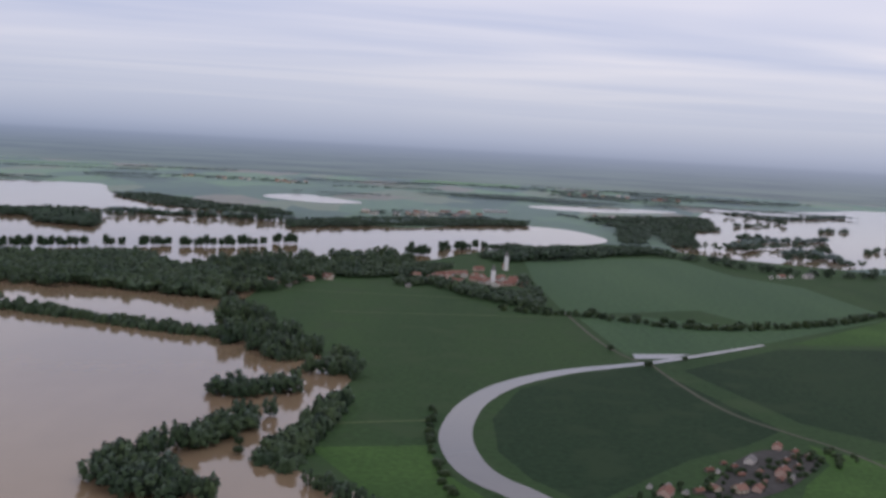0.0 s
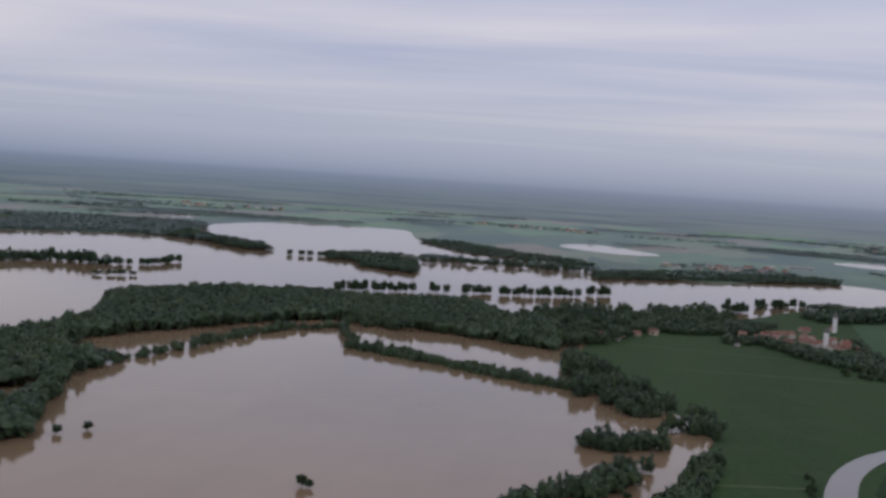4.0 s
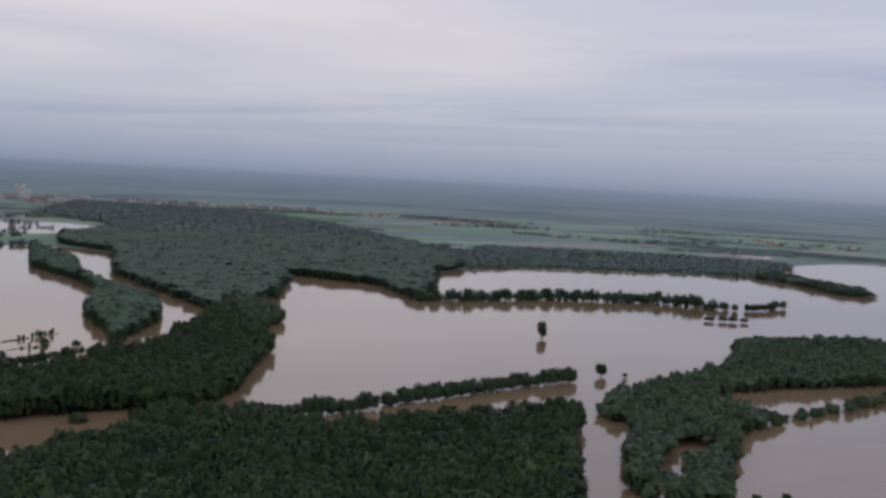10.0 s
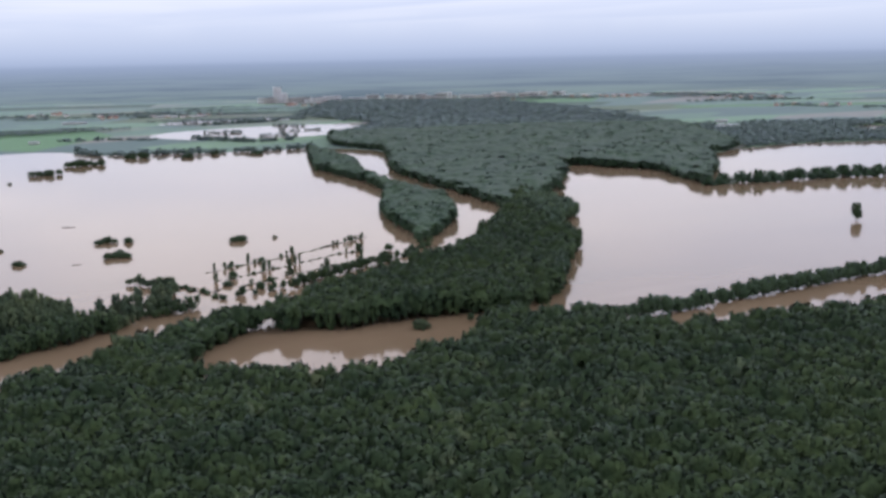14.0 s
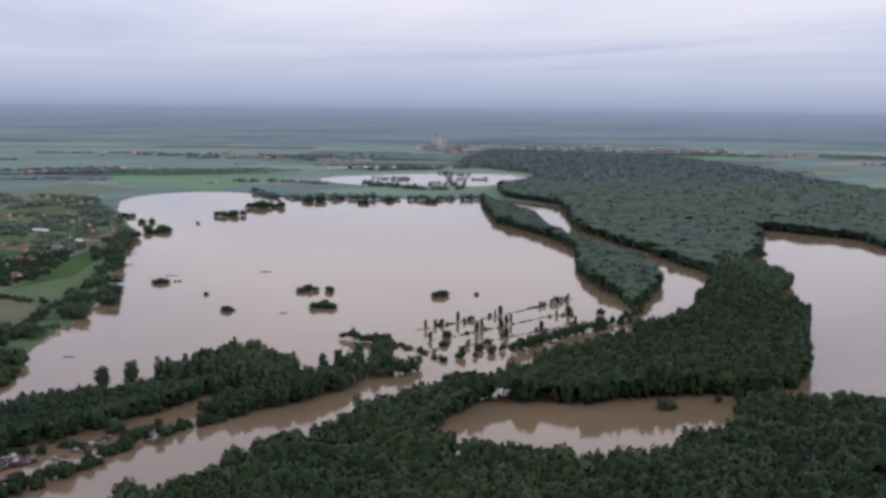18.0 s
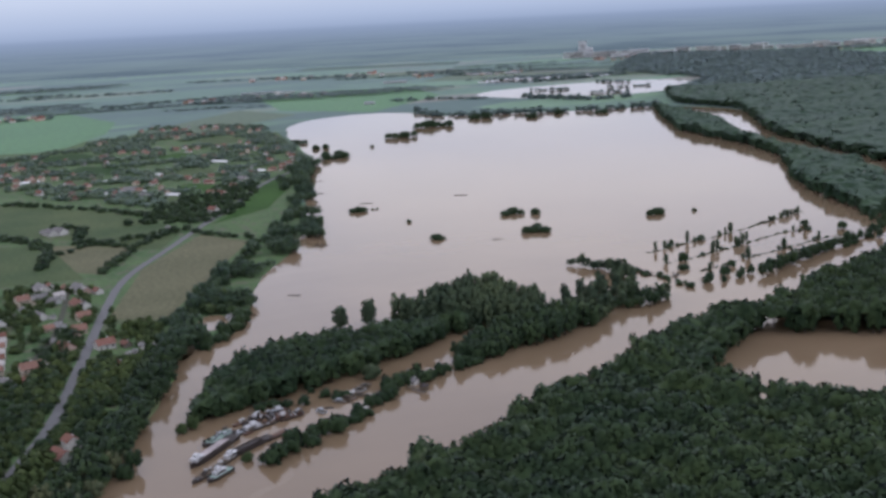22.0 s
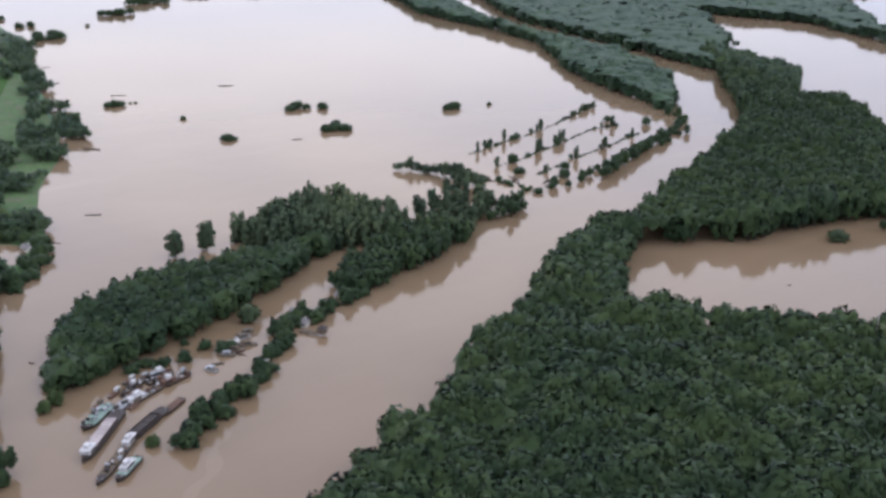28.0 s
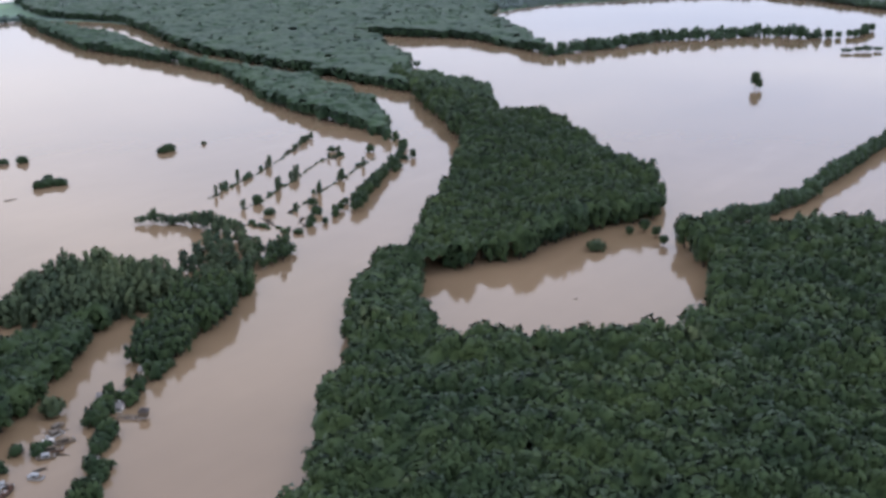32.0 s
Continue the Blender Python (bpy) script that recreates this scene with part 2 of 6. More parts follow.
GRASS = farmland("farmland")
FIELD_DARK = patchy("young_wheat", (0.014, 0.034, 0.016), (0.022, 0.047, 0.021), 0.008, 0.25, spec=0.08, stretch=((1, 0.12, 1), 20), third=(0.023, 0.045, 0.021))
FIELD_MID = patchy("barley", (0.026, 0.056, 0.023), (0.041, 0.080, 0.029), 0.008, 0.25, spec=0.08, stretch=((1, 0.12, 1), 20), third=(0.038, 0.068, 0.029))
FIELD_LIGHT = patchy("lush_grass", (0.036, 0.08, 0.022), (0.055, 0.115, 0.03), 0.012, 0.3, spec=0.08)
# grass made lighter with a little sheen, haze put into the material
FIELD_HAZY = patchy("hazed_grass", (0.040, 0.084, 0.035), (0.056, 0.107, 0.043), 0.008, 0.2, spec=0.08, sheen=0.08, stretch=((1, 0.15, 1), 20))
GARDEN = patchy("rough_garden_grass", (0.062, 0.118, 0.045), (0.10, 0.16, 0.062), 0.03, 0.3, third=(0.11, 0.12, 0.075))
FIELD_DRY = patchy("stubble", (0.115, 0.118, 0.064), (0.15, 0.145, 0.082), 0.02, 0.3, stretch=((1, 0.2, 1), 60))
FIELD_OLIVE = patchy("pasture", (0.05, 0.085, 0.032), (0.085, 0.115, 0.045), 0.015, 0.3)
# crop colours under a bluish sheen that imitates haze
FAR_FIELDS = [patchy("far_field_" + k, a, b, 0.006, 0.1, sheen=0.22, stretch=((1, 0.25, 1), 30)) for k, a, b in (("dark", (0.04, 0.08, 0.038), (0.055, 0.105, 0.045)), ("green", (0.09, 0.20, 0.07), (0.11, 0.235, 0.08)), ("pale", (0.09, 0.13, 0.06), (0.115, 0.155, 0.07)))]
WATER = water_mat("muddy_flood_water", (0.205, 0.147, 0.092), (0.238, 0.171, 0.110))
FOAM = water_mat("foamy_water", (0.225, 0.166, 0.108), (0.26, 0.192, 0.128), 0.1)
CANAL = water_mat("canal_water", (0.085, 0.085, 0.085), (0.11, 0.105, 0.10))
# slight sheen lifts the darkest leaves like thin haze
LEAF_FOREST = leaf("forest_leaves", (0.029, 0.051, 0.023), (0.039, 0.065, 0.028), spec=0.1, sheen=0.08, vary=0.9)
# faint blue sheen for haze over the far woods
LEAF_FAR = leaf("hazed_far_leaves", (0.029, 0.058, 0.028), (0.037, 0.070, 0.034), sheen=0.09, vary=0.7)
# lighter, low-contrast leaves with sheen: mid-distance haze put into the colour
LEAF_MID = leaf("hazed_wood_leaves", (0.046, 0.076, 0.040), (0.058, 0.093, 0.048), spec=0.1, sheen=0.13, vary=0.75)
# haze painted in: paler, bluer leaf colour and strong sheen
LEAF_HAZED = leaf("hazed_horizon_leaves", (0.057, 0.095, 0.064), (0.070, 0.114, 0.074), sheen=0.36, vary=0.5)
LEAF_PALE = leaf("pale_acacia_leaves", (0.06, 0.075, 0.04), (0.11, 0.125, 0.07), spec=0.12)
# village foliage lightened and given sheen to look hazed
LEAF_GARDEN = leaf("hazed_village_leaves", (0.075, 0.118, 0.062), (0.105, 0.152, 0.080), sheen=0.4, vary=0.8)
LEAF_WILLOW = leaf("willow_leaves", (0.035, 0.055, 0.03), (0.075, 0.10, 0.05))
LEAF_POPLAR = leaf("poplar_leaves", (0.046, 0.070, 0.042), (0.075, 0.105, 0.062), spec=0.12)
LEAF_SHRUB = leaf("garden_leaves", (0.038, 0.062, 0.024), (0.07, 0.10, 0.038), spec=0.12)
BARK = plain("bark", (0.055, 0.047, 0.04), 0.9, 0.1)
ASPHALT = plain("asphalt", (0.2, 0.2, 0.205), 0.85, 0.2, 0.2, 0.3)
YARD_DIRT = plain("trampled_yard", (0.07, 0.068, 0.066), 0.95, 0.1, 0.35, 0.2)
DIRT = plain("dirt_track", (0.105, 0.108, 0.085), 0.95, 0.1, 0.3, 0.3)
TILES = [plain("roof_tiles_" + k, c, 0.8, 0.2, 0.35, 1.2) for k, c in (("red", (0.23, 0.115, 0.09)), ("orange", (0.27, 0.155, 0.12)), ("brown", (0.20, 0.10, 0.075)), ("grey", (0.22, 0.21, 0.21)), ("pale", (0.45, 0.42, 0.40)))]
PLASTER = [plain("plaster_" + k, c, 0.85, 0.2, 0.15, 0.6) for k, c in (("white", (0.62, 0.60, 0.57)), ("cream", (0.5, 0.44, 0.35)), ("pink", (0.58, 0.42, 0.36)), ("grey", (0.5, 0.5, 0.49)))]
PLASTER.append(plain("weathered_boards", (0.17, 0.15, 0.13), 0.9, 0.1, 0.3, 0.8))
DARK_GLASS = plain("window_glass", (0.03, 0.035, 0.04), 0.1, 0.5, 0.1)
TIMBER = plain("weathered_wood", (0.16, 0.13, 0.10), 0.85, 0.15, 0.35, 2.0)
STEEL_DARK = plain("black_brown_steel", (0.045, 0.036, 0.033), 0.6, 0.35, 0.4, 0.6)
HATCH = plain("pinkish_grey_hatches", (0.43, 0.375, 0.37), 0.65, 0.3, 0.35, 0.5)
GREEN_PALE = plain("faded_green_paint", (0.26, 0.36, 0.31), 0.6, 0.3, 0.35, 0.5)
STEEL_RUST = plain("rusty_steel", (0.13, 0.075, 0.055), 0.7, 0.3, 0.4, 0.6)
STEEL_WHITE = plain("white_painted_steel", (0.62, 0.62, 0.63), 0.5, 0.4, 0.35, 0.5)
STEEL_GREY = plain("grey_painted_steel", (0.33, 0.35, 0.37), 0.55, 0.4, 0.3, 0.5)
STEEL_GREEN = plain("green_painted_steel", (0.16, 0.27, 0.22), 0.55, 0.4, 0.3, 0.5)
CONCRETE = plain("concrete", (0.45, 0.44, 0.42), 0.85, 0.2, 0.2, 0.05)
SILO_WHITE = plain("silo_white", (0.85, 0.85, 0.86), 0.7, 0.3, 0.1, 0.02)
DEAD_WOOD = plain("bleached_wood", (0.5, 0.47, 0.43), 0.9, 0.1, 0.25, 1.5)
DEBRIS = plain("driftwood", (0.07, 0.06, 0.05), 0.9, 0.1, 0.3, 0.8)


# ---- mesh helpers ----
def part(name, bm, material, parent=None, label=""):
    me = bpy.data.meshes.new(name)
    bm.to_mesh(me)
    bm.free()
    me.materials.append(material)
    ob = new(name, me)
    if parent is not None:
        ob.parent = parent
    return tagged(ob, label)


def inside(px, py, poly):
    c = np.zeros(len(px), bool)
    n = len(poly)
    for i in range(n):
        (x1, y1), (x2, y2) = poly[i], poly[i - 1]
        if y1 == y2:
            continue
        hit = ((y1 > py) != (y2 > py)) & (px < (x2 - x1) * (py - y1) / (y2 - y1) + x1)
        c ^= hit
    return c


def softened(poly, step=18.0, wobble=4.0, seed=1):
    """The outline with its corners rounded and its sides gently uneven."""
    p = np.array(poly, float)
    for _ in range(2):
        q = np.roll(p, -1, 0)
        p = np.stack([p * 0.75 + q * 0.25, p * 0.25 + q * 0.75], 1).reshape(-1, 2)
    out = []
    for a, b in zip(p, np.roll(p, -1, 0)):
        k = max(1, int(np.hypot(*(b - a)) / step))
        for i in range(k):
            c = a + (b - a) * i / k
            w = noise.noise_vector(Vector((c[0] * 0.03, c[1] * 0.03, seed)))
            out.append((c[0] + w.x * wobble, c[1] + w.y * wobble))
    return out


def sheet(name, poly, z, material, label, kind="structure", category=""):
    bm = bmesh.new()
    f = bm.faces.new([bm.verts.new((x, y, z)) for x, y in poly])
    f.normal_update()
    if f.normal.z < 0:
        f.normal_flip()
    bmesh.ops.triangulate(bm, faces=[f])
    return tagged(part(name, bm, material), label, category, "", kind)


def ribbon(name, line, width, z, material, label, step=14.0, wobble=0.0, category=""):
    """A strip of even width along a smooth line."""
    p = np.array(line, float)
    for _ in range(2):
        q = np.empty((2 * len(p), 2))
        q[0], q[-1] = p[0], p[-1]
        q[1:-1:2], q[2:-1:2] = p[:-1] * 0.75 + p[1:] * 0.25, p[:-1] * 0.25 + p[1:] * 0.75
        p = q
    d = np.gradient(p, axis=0)
    d /= np.maximum(np.hypot(*d.T)[:, None], 1e-6)
    nrm = np.stack([-d[:, 1], d[:, 0]], 1)
    w = np.full(len(p), width / 2) if np.isscalar(width) else np.interp(np.linspace(0, 1, len(p)), np.linspace(0, 1, len(width)), width) / 2
    bm = bmesh.new()
    a = [bm.verts.new((*v, z)) for v in p + nrm * w[:, None]]
    b = [bm.verts.new((*v, z)) for v in p - nrm * w[:, None]]
    for i in range(len(p) - 1):
        bm.faces.new((a[i], b[i], b[i + 1], a[i + 1]))
    return tagged(part(name, bm, material), label, category, "", "structure")


def ico(level):
    bm = bmesh.new()
    bmesh.ops.create_icosphere(bm, subdivisions=level, radius=1)
    v = np.array([x.co[:] for x in bm.verts])
    t = np.array([[x.index for x in f.verts] for f in bm.faces])
    bm.free()
    return v, t


ICO1 = ico(1)
OCT = (np.array([(1, 0, 0), (-1, 0, 0), (0, 1, 0), (0, -1, 0), (0, 0, 1), (0, 0, -1)], float), np.array([(0, 2, 4), (2, 1, 4), (1, 3, 4), (3, 0, 4), (2, 0, 5), (1, 2, 5), (3, 1, 5), (0, 3, 5)]))


def crown(seed, lobes, kind="round"):
    """A crown of leafy boughs in a box one wide and one high, its foot at z 0: each bough a core with ragged leaf sprays round it."""
    g = np.random.default_rng(seed)
    sprays = 12 if lobes >= 9 else 8
    n = lobes
    lean = g.uniform(-0.05, 0.05, 2)
    vs, ts, ns, base = [], [], [], 0
    foot = {"poplar": 0.3, "bush": 0.0, "dome": 0.35}.get(kind, 0.3)
    big = 1.0 if n >= 12 else 1.12 if n >= 8 else 1.3
    for i in range(n):
        u = (i + 0.5) / n
        a = i * 2.39996 + g.uniform(-0.5, 0.5)
        if kind == "poplar":
            z, rad, r = 0.14 + 0.74 * u, 0.24 * math.sin(math.pi * (0.14 + 0.70 * u)) ** 0.5 * g.uniform(0.75, 1.1), g.uniform(0.20, 0.27)
            sz = r * 0.55
        elif kind == "bush":
            z, rad, r = 0.2 + 0.46 * u, 0.34 * (1 - 0.8 * u) ** 0.5 * g.uniform(0.6, 1.1), g.uniform(0.19, 0.27)
            sz = r * 1.0
        elif kind == "dome":
            e = 0.93 - 1.05 * u
            z, rad, r = 0.72 + 0.16 * e, 0.34 * math.sqrt(max(0.0, 1 - e * e)) * g.uniform(0.85, 1.1), g.uniform(0.17, 0.23)
            sz = r * 0.55
        else:
            e = 0.88 - 1.72 * u
            z, rad, r = 0.56 + 0.31 * e, 0.33 * max(0.0, 1 - e * e) ** 0.33 * g.uniform(0.85, 1.1), g.uniform(0.17, 0.23)
            sz = r * 0.72
        r, sz = r * big, sz * big
        c = np.array([rad * math.cos(a) + lean[0] * z, rad * math.sin(a) + lean[1] * z, z + g.uniform(-0.03, 0.03)])
        size = np.array((r, r, sz))
        turn = np.array(Euler(g.uniform(0, 3, 3)).to_matrix())
        vs.append((OCT[0] * g.uniform(0.8, 1.0, (6, 1))) @ turn.T * size * 0.9 + c)
        ts.append(OCT[1] + base)
        ns.append((vs[-1] - c) / size + 0.0)
        base += 6
        # leaf sprays: small ragged triangles lying roughly on the bough's skin, mostly on its upper and outer side
        d = g.normal(size=(sprays, 3)) + (0.5 * math.cos(a), 0.5 * math.sin(a), 0.55)
        d /= np.linalg.norm(d, axis=1)[:, None]
        nrm = d + g.normal(size=(sprays, 3)) * 0.33
        t1 = np.cross(nrm, g.normal(size=(sprays, 3)))
        t1 /= np.linalg.norm(t1, axis=1)[:, None]
        t2 = np.cross(nrm, t1)
        t2 /= np.linalg.norm(t2, axis=1)[:, None]
        mid = d * g.uniform(0.78, 1.06, (sprays, 1))
        sc = g.uniform(0.38, 0.66, (sprays, 1)) * (1.0 if sprays > 9 else 1.25)
        tri = np.stack([mid + t1 * sc, mid + (t2 * 0.87 - t1 * 0.5) * sc, mid - (t2 * 0.87 + t1 * 0.5) * sc * g.uniform(0.6, 1.0, (sprays, 1))], 1)
        vs.append(tri.reshape(-1, 3) * size + c)
        ts.append(np.arange(3 * sprays).reshape(-1, 3) + base)
        ns.append(np.repeat(d, 3, axis=0))
        base += 3 * sprays
    # leaves catch the light by the bough and the crown they belong to
    v, n = np.concatenate(vs), np.concatenate(ns)
    n /= np.linalg.norm(n, axis=1)[:, None]
    out = (v - (0, 0, foot)) * (2.0, 2.0, 1.3)
    out /= np.linalg.norm(out, axis=1)[:, None]
    n = n * 0.4 + out * 0.75 + (0, 0, 0.15) if lobes >= 9 else n * 0.35 + out * 0.6 + (0, 0, 0.5)
    return v, np.concatenate(ts), n / np.linalg.norm(n, axis=1)[:, None]


def trunk(sides=5, h=0.45, r=0.022):
    a = np.arange(sides) * 2 * math.pi / sides
    ring = np.stack([np.cos(a), np.sin(a)], 1)
    v = np.concatenate([np.c_[ring * r * 1.5, np.full(sides, -0.02)], np.c_[ring * r * 0.7, np.full(sides, h)]])
    i = np.arange(sides)
    j = (i + 1) % sides
    return v, np.concatenate([np.stack([i, j, j + sides], 1), np.stack([i, j + sides, i + sides], 1)])


def from_arrays(name, v, t, mats, index=None, normals=None):
    me = bpy.data.meshes.new(name)
    me.vertices.add(len(v))
    me.vertices.foreach_set("co", v.astype(np.float32).ravel())
    me.loops.add(t.size)
    me.loops.foreach_set("vertex_index", t.astype(np.int32).ravel())
    me.polygons.add(len(t))
    me.polygons.foreach_set("loop_start", np.arange(0, t.size, 3, dtype=np.int32))
    if index is not None:
        me.polygons.foreach_set("material_index", index.astype(np.int32))
    me.update(calc_edges=True)
    if normals is not None:
        me.attributes.new("custom_normal", "FLOAT_VECTOR", "POINT").data.foreach_set("vector", normals.astype(np.float32).ravel())
    for m in mats:
        me.materials.append(m)
    return me


def inset(poly, d):
    """The outline drawn in by d metres."""
    p = np.array(poly, float)
    a, b = p - np.roll(p, 1, 0), np.roll(p, -1, 0) - p
    area = np.sum(p[:, 0] * np.roll(p[:, 1], -1) - p[:, 1] * np.roll(p[:, 0], -1))
    t = a / np.hypot(*a.T)[:, None] + b / np.hypot(*b.T)[:, None]
    t /= np.maximum(np.hypot(*t.T)[:, None], 0.3)
    n = np.stack([-t[:, 1], t[:, 0]], 1) * (1 if area > 0 else -1)
    return [tuple(v) for v in p + n * d]


def spread(poly, gap, seed, holes=()):
    """Points over an area, evenly but not in rows."""
    g = np.random.default_rng(seed)
    p = np.array(poly, float)
    (x0, y0), (x1, y1) = p.min(0), p.max(0)
    gy = gap * 0.87
    ny, nx = int((y1 - y0) / gy) + 2, int((x1 - x0) / gap) + 2
    jj, ii = np.mgrid[0:ny, 0:nx]
    x = (x0 + (ii + 0.5 * (jj % 2)) * gap).ravel() + g.uniform(-0.38, 0.38, nx * ny) * gap
    y = (y0 + jj * gy).ravel() + g.uniform(-0.38, 0.38, nx * ny) * gap
    keep = inside(x, y, poly)
    for h in holes:
        keep &= ~inside(x, y, h)
    return np.stack([x[keep], y[keep]], 1)


def along(line, gap, width, seed):
    """Points scattered along a line."""
    g = np.random.default_rng(seed)
    p = np.array(line, float)
    s = np.r_[0, np.cumsum(np.hypot(*np.diff(p, axis=0).T))]
    n = max(2, int(s[-1] / gap))
    u = (np.arange(n) + g.uniform(-0.35, 0.35, n)) / n * s[-1]
    q = np.stack([np.interp(u, s, p[:, 0]), np.interp(u, s, p[:, 1])], 1)
    return q + g.uniform(-0.5, 0.5, (n, 2)) * width


def canopy(pts, hh, ww, cell, g, low, rise):
    """The closed leaf roof of a wood, a mound over each tree: vertices, triangles, normals."""
    (x0, y0), (x1, y1) = pts.min(0) - 8, pts.max(0) + 8
    nx, ny = int((x1 - x0) / cell) + 2, int((y1 - y0) / cell) + 2
    z = np.zeros((ny, nx))
    gx, gy = x0 + np.arange(nx) * cell, y0 + np.arange(ny) * cell
    for (x, y), h, w in zip(pts, hh, ww):
        r = 0.56 * w
        i0, i1, j0, j1 = int((x - r - x0) / cell) + 1, int((x + r - x0) / cell) + 1, int((y - r - y0) / cell) + 1, int((y + r - y0) / cell) + 1
        d = ((gx[None, i0:i1] - x) ** 2 + (gy[j0:j1, None] - y) ** 2) / (r * r)
        z[j0:j1, i0:i1] = np.maximum(z[j0:j1, i0:i1], np.where(d < 1, h * (low + rise * np.sqrt(np.maximum(0, 1 - d))), 0))
    full = z > 0
    z += g.uniform(-0.3, 0.3, z.shape)
    dy, dx = np.gradient(np.where(full, z, 0), cell)
    n = np.stack([-dx * 0.6, -dy * 0.6, np.ones_like(z)], 2)
    n /= np.linalg.norm(n, axis=2)[..., None]
    k = -np.ones(z.shape, int)
    k[full] = np.arange(full.sum())
    xx, yy = np.meshgrid(gx, gy)
    v = np.stack([xx[full] + g.uniform(-0.3, 0.3, full.sum()) * cell, yy[full] + g.uniform(-0.3, 0.3, full.sum()) * cell, z[full]], 1)
    a, b, c, d = k[:-1, :-1].ravel(), k[:-1, 1:].ravel(), k[1:, 1:].ravel(), k[1:, :-1].ravel()
    t = np.concatenate([np.stack([a, b, c], 1), np.stack([a, c, d], 1)])
    return v, t[(t >= 0).all(1)], n[full]


def stand(name, pts, height, spread_w, material, label, kind="round", lobes=9, seed=1, var=0.16, trunks=True, category="trees", ground=0.0, area=None, smooth=0.0):
    """A wood: many trees in one mesh of crowns and trunks. With an area given, the trees inside it keep only their tops' clumps."""
    g = np.random.default_rng(seed)
    if area is not None:
        core = np.ones(len(pts), bool)
        for a in range(8):
            d = spread_w * 1.1
            core &= inside(pts[:, 0] + d * math.cos(a * 0.785), pts[:, 1] + d * math.sin(a * 0.785), area)
        which = np.where(core, g.integers(0, 6, len(pts)), g.integers(6, 10, len(pts)))
        protos = [crown(seed * 31 + k, lobes, "dome") for k in range(6)] + [crown(seed * 31 + k, lobes + 5, kind) for k in range(6, 10)]
    else:
        which = g.integers(0, 6, len(pts))
        protos = [crown(seed * 31 + k, lobes, kind) for k in range(6)]
    distant = area is not None and lobes <= 6
    # far crowns' normals lean upwards so their sheen reads as haze
    smooth = 0.6 if material is LEAF_HAZED else 0.5 if material is LEAF_FAR else smooth
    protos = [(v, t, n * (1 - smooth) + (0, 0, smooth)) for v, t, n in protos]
    tv, tt = trunk()
    tn = tv * (1, 1, 0)
    tn = tn / np.linalg.norm(tn, axis=1)[:, None]
    V, T, M, N, base = [], [], [], [], 0
    wave = np.array([noise.noise(Vector((x * 0.02, y * 0.02, seed))) for x, y in pts]) if len(pts) else np.zeros(0)
    hh = height * (1 + var * g.uniform(-1, 0.8, len(pts)) + 0.3 * wave)
    ww = spread_w * (1 + var * g.uniform(-1, 1, len(pts)))
    ang = g.uniform(0, 2 * math.pi, len(pts))
    for k in range(len(protos)):
        sel = np.where(which == k)[0]
        if not len(sel) or (distant and k < 5):
            continue
        for (pv, pt, pn), mi in ((protos[k], 0), ((tv, tt, tn), 1)):
            if mi and (not trunks or (area is not None and k < 6)):
                continue
            c, s = np.cos(ang[sel])[:, None], np.sin(ang[sel])[:, None]
            wid = ww[sel][:, None] if mi == 0 else np.maximum(hh[sel], 4)[:, None]
            x = (pv[None, :, 0] * c - pv[None, :, 1] * s) * wid + pts[sel][:, 0:1]
            y = (pv[None, :, 0] * s + pv[None, :, 1] * c) * wid + pts[sel][:, 1:2]
            z = pv[None, :, 2] * hh[sel][:, None] + ground
            V.append(np.stack([x, y, z], 2).reshape(-1, 3))
            N.append(np.stack([pn[None, :, 0] * c - pn[None, :, 1] * s, pn[None, :, 0] * s + pn[None, :, 1] * c, pn[None, :, 2] + 0 * c], 2).reshape(-1, 3))
            T.append((pt[None] + (np.arange(len(sel)) * len(pv))[:, None, None] + base).reshape(-1, 3))
            M.append(np.full(len(pt) * len(sel), mi))
            base += len(pv) * len(sel)
    if area is not None:
        cv, ct, cn = canopy(pts, hh, ww, spread_w * 0.26, g, *((0.8, 0.14) if distant else (0.57, 0.29)))
        V.append(cv + (0, 0, ground)), T.append(ct + base), M.append(np.zeros(len(ct))), N.append(cn * (1 - smooth) + (0, 0, smooth))
    me = from_arrays(name, np.concatenate(V), np.concatenate(T), [material, BARK], np.concatenate(M), np.concatenate(N))
    return tagged(new(name, me), label, category, "", "stuff")


def corridor(line, half):
    """An outline round a line, to keep a road free."""
    p = np.array(line, float)
    d = np.gradient(p, axis=0)
    d /= np.hypot(*d.T)[:, None]
    n = np.stack([-d[:, 1], d[:, 0]], 1) * half
    return [tuple(v) for v in np.concatenate([p + n, (p - n)[::-1]])]


TREE_MESHES = {}


